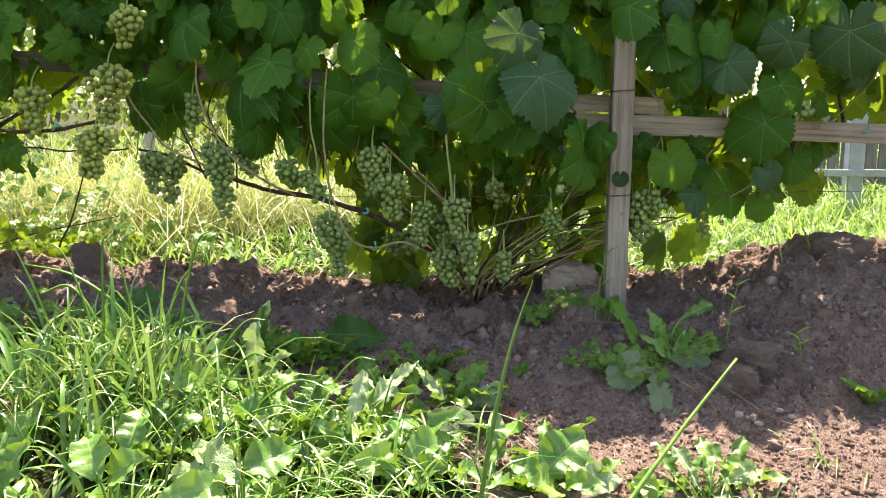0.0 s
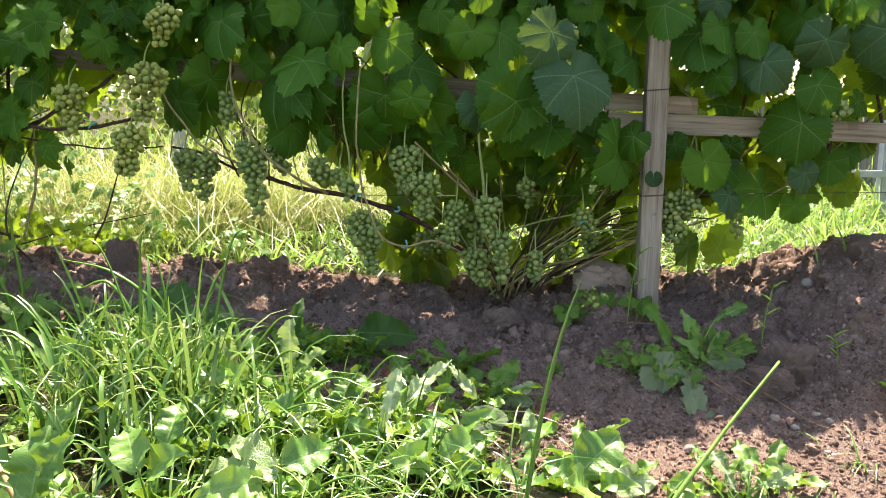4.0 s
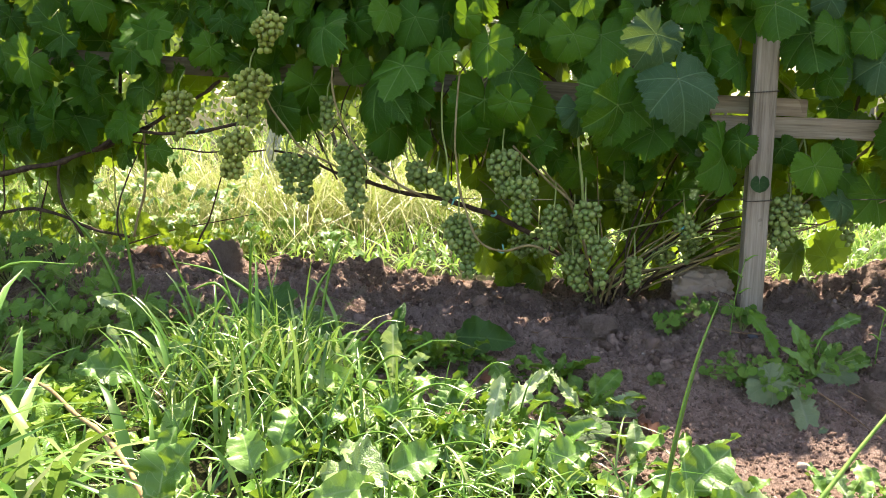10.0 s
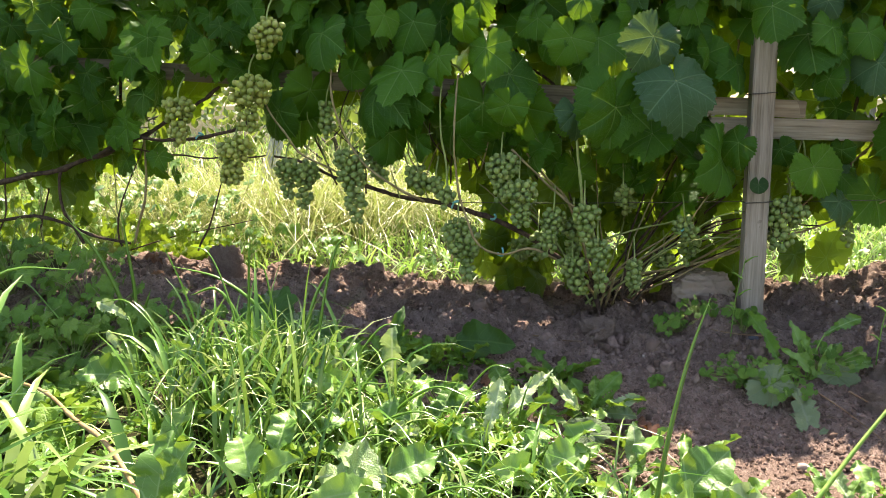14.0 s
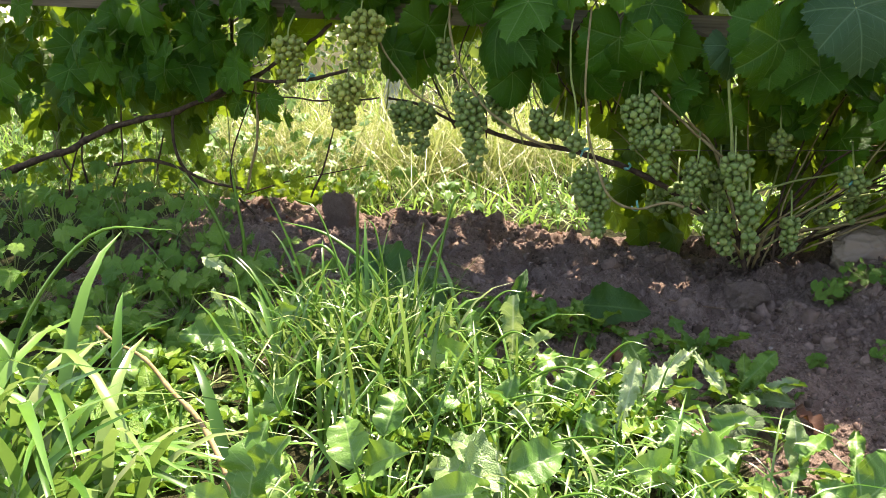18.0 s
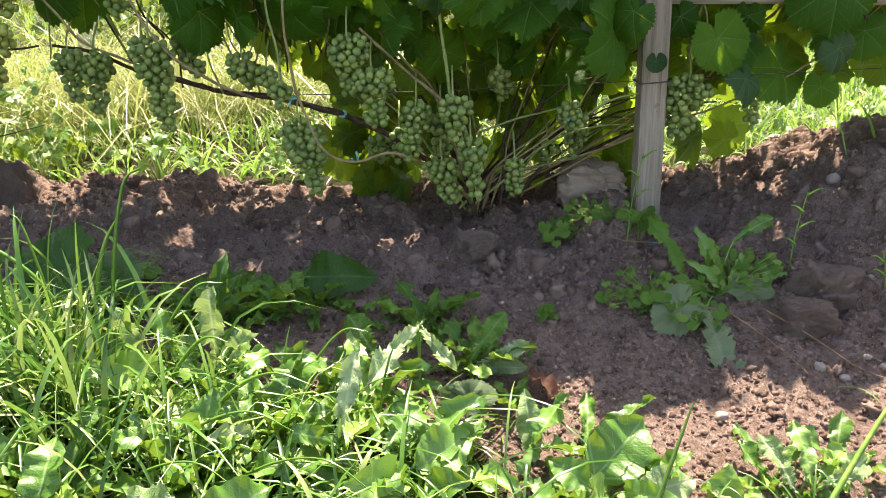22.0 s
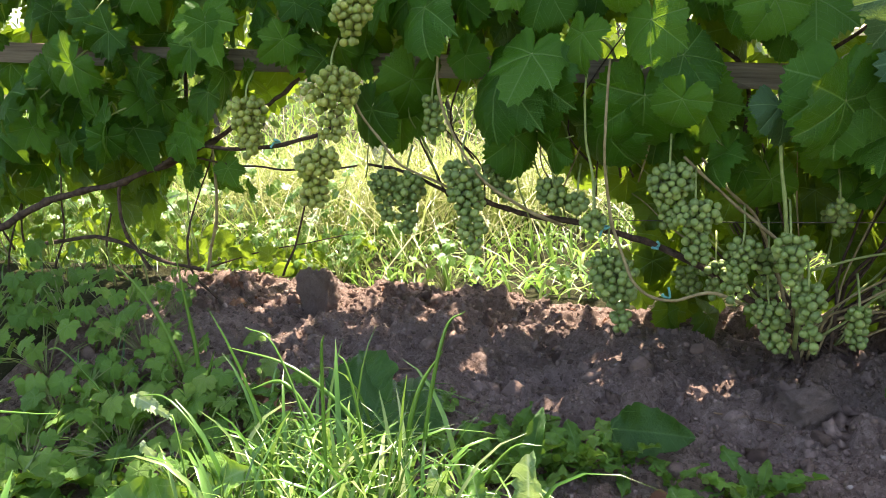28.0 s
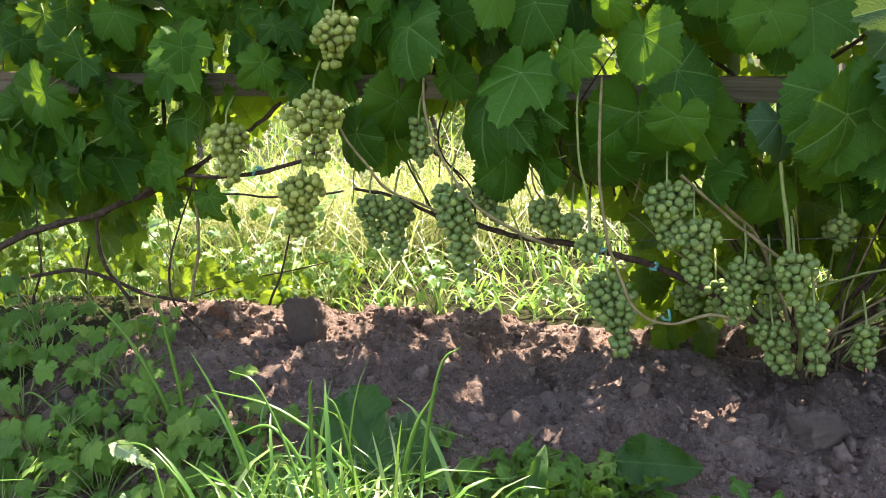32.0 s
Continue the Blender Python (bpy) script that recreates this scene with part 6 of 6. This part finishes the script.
stone("fieldstone", 0.288, 1.825, 0.022, (0.070, 0.048, 0.046), 3, STONE, "rounded grey-brown fieldstone beside the post", "stone", 10, 5, 0.34, 0.5)
stone("pebble", 0.671, 1.715, 0.006, (0.012, 0.011, 0.012), 5, PEBBLE, "pale rounded pebble on the soil bank", "pebble")
stone("pebble", 0.336, 1.204, 0.003, (0.009, 0.008, 0.006), 6, PEBBLE, "small pale pebble on the soil", "pebble")
stone("pebble", 0.50, 1.26, 0.003, (0.007, 0.006, 0.005), 7, PEBBLE, "small pale pebble on the soil", "pebble")
for k, (x, y, n, tone) in enumerate(((0.345, 1.60, 0.014, 1), (0.515, 1.52, 0.012, 1), (0.475, 1.275, 0.012, 0), (0.545, 1.30, 0.009, 0), (0.555, 1.275, 0.010, 0), (0.10, 1.44, 0.006, 0), (0.62, 1.46, 0.008, 0), (0.145, 1.50, 0.006, 0), (-0.02, 1.63, 0.012, 0), (0.52, 1.19, 0.008, 0))):
    stone("pebble", x, y, n * 0.2, (n * 0.72, n * 0.6, n * 0.5), 60 + k, DARK_STONE if tone else PEBBLE, "small dark grey stone on the soil" if tone else "small pale pebble lying on the soil", "pebble", 40 * k)
stone("earth_clod", -0.745, 1.80, 0.030, (0.031, 0.026, 0.043), 11, CLOD, "upright lump of dry earth on the bed", "clod", 8, 5, 0.45, 0.75)
stone("earth_clod", 0.50, 1.38, 0.006, (0.035, 0.03, 0.025), 12, CLOD, "lump of dry earth", "clod", 0, 5, 0.4, 0.6)
stone("earth_clod", 0.545, 1.43, 0.012, (0.040, 0.034, 0.036), 13, CLOD, "broken block of dry earth on the bank", "clod", 20, 5, 0.42, 0.6)
stone("earth_clod", 0.83, 1.78, 0.016, (0.055, 0.04, 0.035), 14, CLOD, "large lump of dry earth on the bank", "clod", -15, 5, 0.42, 0.5)
stone("earth_clod", 0.07, 1.60, 0.008, (0.034, 0.03, 0.022), 15, CLOD, "broken lump of dry earth on the bed", "clod", 30, 5, 0.45, 0.5)

clods = [lump_mesh("clod", 20 + i, CRUMB, 2, 0.85, 2.3, 0.5) for i in range(8)]
grains = [lump_mesh("clod", 40 + i, CRUMB, 1, 0.7, 1.7) for i in range(5)]
rc = random.Random(21)
pieces = []


def strew(shapes, count, ya, yb, small, large, power, sink):
    """Loose pieces of earth, many small and few large."""
    made = 0
    while made < count:
        x, y = rc.uniform(-1.2, 1.25), rc.uniform(ya, yb)
        if float(soil_mask(x, y)) < 0.5:
            continue
        made += 1
        s = small + (large - small) * rc.random() ** power
        pieces.append((rc.choice(shapes), Matrix.Translation((x, y, stand(x, y) + s * sink)) @ Euler((rc.uniform(0, 6), rc.uniform(0, 6), rc.uniform(0, 6))).to_matrix().to_4x4() @ Matrix.Diagonal((s, s * rc.uniform(0.6, 1), s * rc.uniform(0.5, 0.9), 1))))


strew(grains, 15000, 0.95, 1.55, 0.0016, 0.0048, 1.8, 0.35)
strew(grains, 3200, 0.95, 1.56, 0.003, 0.0062, 2.6, 0.25)
strew(grains, 9000, 1.45, 2.05, 0.0018, 0.0065, 2.0, 0.35)
strew(clods, 2100, 1.44, 2.05, 0.004, 0.017, 2.8, -0.1)
strew(clods, 500, 0.98, 1.45, 0.004, 0.010, 2.5, 0.35)
crumbs = new("soil_crumbs", joined("soil_crumbs", pieces, [CRUMB], False))
tagged(crumbs, "loose crumbs and clods of dry soil", "soil", kind="stuff")

# ---- background ----
fence = tagged(new("fence"), "old grey board fence behind the garden", "fence")
fr = random.Random(31)
for k in range(64):
    x = 0.3 + 0.062 * k
    part("board", box_mesh("board", 0.052, 0.018, 0.46 + fr.uniform(-0.03, 0.03), FENCE_WOOD, 0.002, 0.004, k), fence, pose(x, 4.25 + fr.uniform(-0.006, 0.006), 0.13, 0, fr.uniform(-0.6, 0.6), 0))
for z in (0.02, 0.26):
    part("fence_rail", box_mesh("fence_rail", 4.1, 0.04, 0.06, FENCE_WOOD, 0.003), fence, pose(2.25, 4.285, z))
support = tagged(new("support_frame"), "pale grey metal support frame behind the vines", "frame")
part("upright", box_mesh("upright", 0.058, 0.05, 0.5, GREY_METAL, 0.004), support, pose(1.525, 3.3, 0.10))
part("crossbar", box_mesh("crossbar", 2.4, 0.02, 0.026, GREY_METAL, 0.003), support, pose(2.2, 3.265, 0.114, 0, 0.4, 0))
part("upright", box_mesh("upright", 0.045, 0.045, 1.1, GREY_METAL, 0.004), support, pose(-1.14, 3.3, 0.36, 0, 18, 0))


def tree(name, x, y, high, wide, seed, label, category):
    r = random.Random(seed)
    root = tagged(new(name), label, category)
    z0 = float(ground_z(x, y))
    root.matrix_basis = pose(x, y, z0 - 0.05)
    tv, tf = [], []
    tube([(0, 0, 0), (0.05 * wide, 0, high * 0.3), (-0.03 * wide, 0.02, high * 0.6), (0, 0, high * 0.9)], high * 0.022, high * 0.005, 8, 0, 5, tv, tf)
    tips = []
    for k in range(14):
        h = high * r.uniform(0.15, 0.75)
        a = r.uniform(0, 6.28)
        q = wide * 0.5 * r.uniform(0.5, 1.0)
        tip = Vector((math.cos(a) * q, math.sin(a) * q, h + high * r.uniform(0.08, 0.25)))
        tube([(0, 0, h), (tip.x * 0.5, tip.y * 0.5, (h + tip.z) / 2 + 0.03 * high), tip], high * 0.008, high * 0.002, 5, 0, 4, tv, tf)
        tips.append(tip)
    part("trunk", mesh_from("trunk", tv, tf, [TREE_BARK]), root)
    bits = []
    for k in range(1500):
        c = r.choice(tips)
        s = wide * 0.16
        p = c + Vector((r.gauss(0, s), r.gauss(0, s), r.gauss(0, s * 0.8)))
        if p.z < 0.03 * high:
            continue
        bits.append((FAR_SHAPES[k % 3], leaf_pose(p.x, p.y, p.z, r.uniform(0.05, 0.10) * (0.5 + 0.12 * high), r.uniform(0, 360), r.uniform(-20, 80), r.uniform(0, 360))))
    tagged(part("crown", joined("crown", bits, [FAR_LEAF]), root), kind="stuff")
    return root


def far_leaf(seed):
    r = random.Random(seed)
    v = [(0, 0, 0), (0.3, -0.06, -0.3), (0.36, 0.0, -0.62), (0, 0.06, -1.0), (-0.36, 0.0, -0.62), (-0.3, -0.06, -0.3), (0, 0.05, -0.5)]
    return mesh_from("far_leaf", v, [(0, 1, 6), (1, 2, 6), (2, 3, 6), (3, 4, 6), (4, 5, 6), (5, 0, 6)], [FAR_LEAF], False, [(0.5, 0.5)] * 7)


FAR_SHAPES = [far_leaf(i) for i in range(3)]
for k, (x, y, h, w) in enumerate(((-2.3, 3.9, 0.9, 1.1), (-1.3, 4.4, 0.8, 1.0), (-3.2, 4.3, 1.1, 1.3), (-0.4, 4.9, 0.7, 1.0), (-3.0, 5.6, 1.2, 1.6), (-1.6, 6.4, 0.9, 1.5), (-0.2, 6.8, 0.8, 1.5), (-4.6, 6.8, 1.5, 2.0), (-2.3, 8.5, 1.2, 2.2))):
    tree("bush", x, y, h, w, 500 + k, "leafy green bush at the meadow's far side", "bush")
for k, (x, y, h, w) in enumerate(((-7.0, 14, 4.0, 4.5), (-2.0, 19, 2.4, 4.0), (7.0, 15, 2.6, 3.5), (11.0, 18, 3.5, 4.5), (1.2, 16, 1.6, 3.0))):
    tree("tree", x, y, h, w, 520 + k, "broadleaf tree in the distance", "tree")

# ---- plant ties ----
for k, (x, y, z) in enumerate(((0.226, 1.715, 0.145), (-0.205, 1.645, 0.205), (-0.72, 1.655, 0.335), (-0.135, 1.69, 0.17), (0.195, 1.752, 0.38), (-0.70, 1.70, 0.55), (-0.12, 1.665, 0.10), (0.845, 1.752, 0.325))):
    sv, sf = tube([(-0.006, 0, -0.004), (0, -0.005, 0), (0.006, 0, 0.004), (0.003, 0.006, 0.0), (0.002, 0.004, -0.014)], 0.0022, 0.0018, 5, 0, 4)
    tie = new("plant_tie", mesh_from("plant_tie", sv, sf, [TIE]))
    tie.matrix_basis = pose(x, y, z, 0, 30 * k, 40 * k)
    tagged(tie, "turquoise plastic plant tie on a cane", "plant tie", "plant ties")
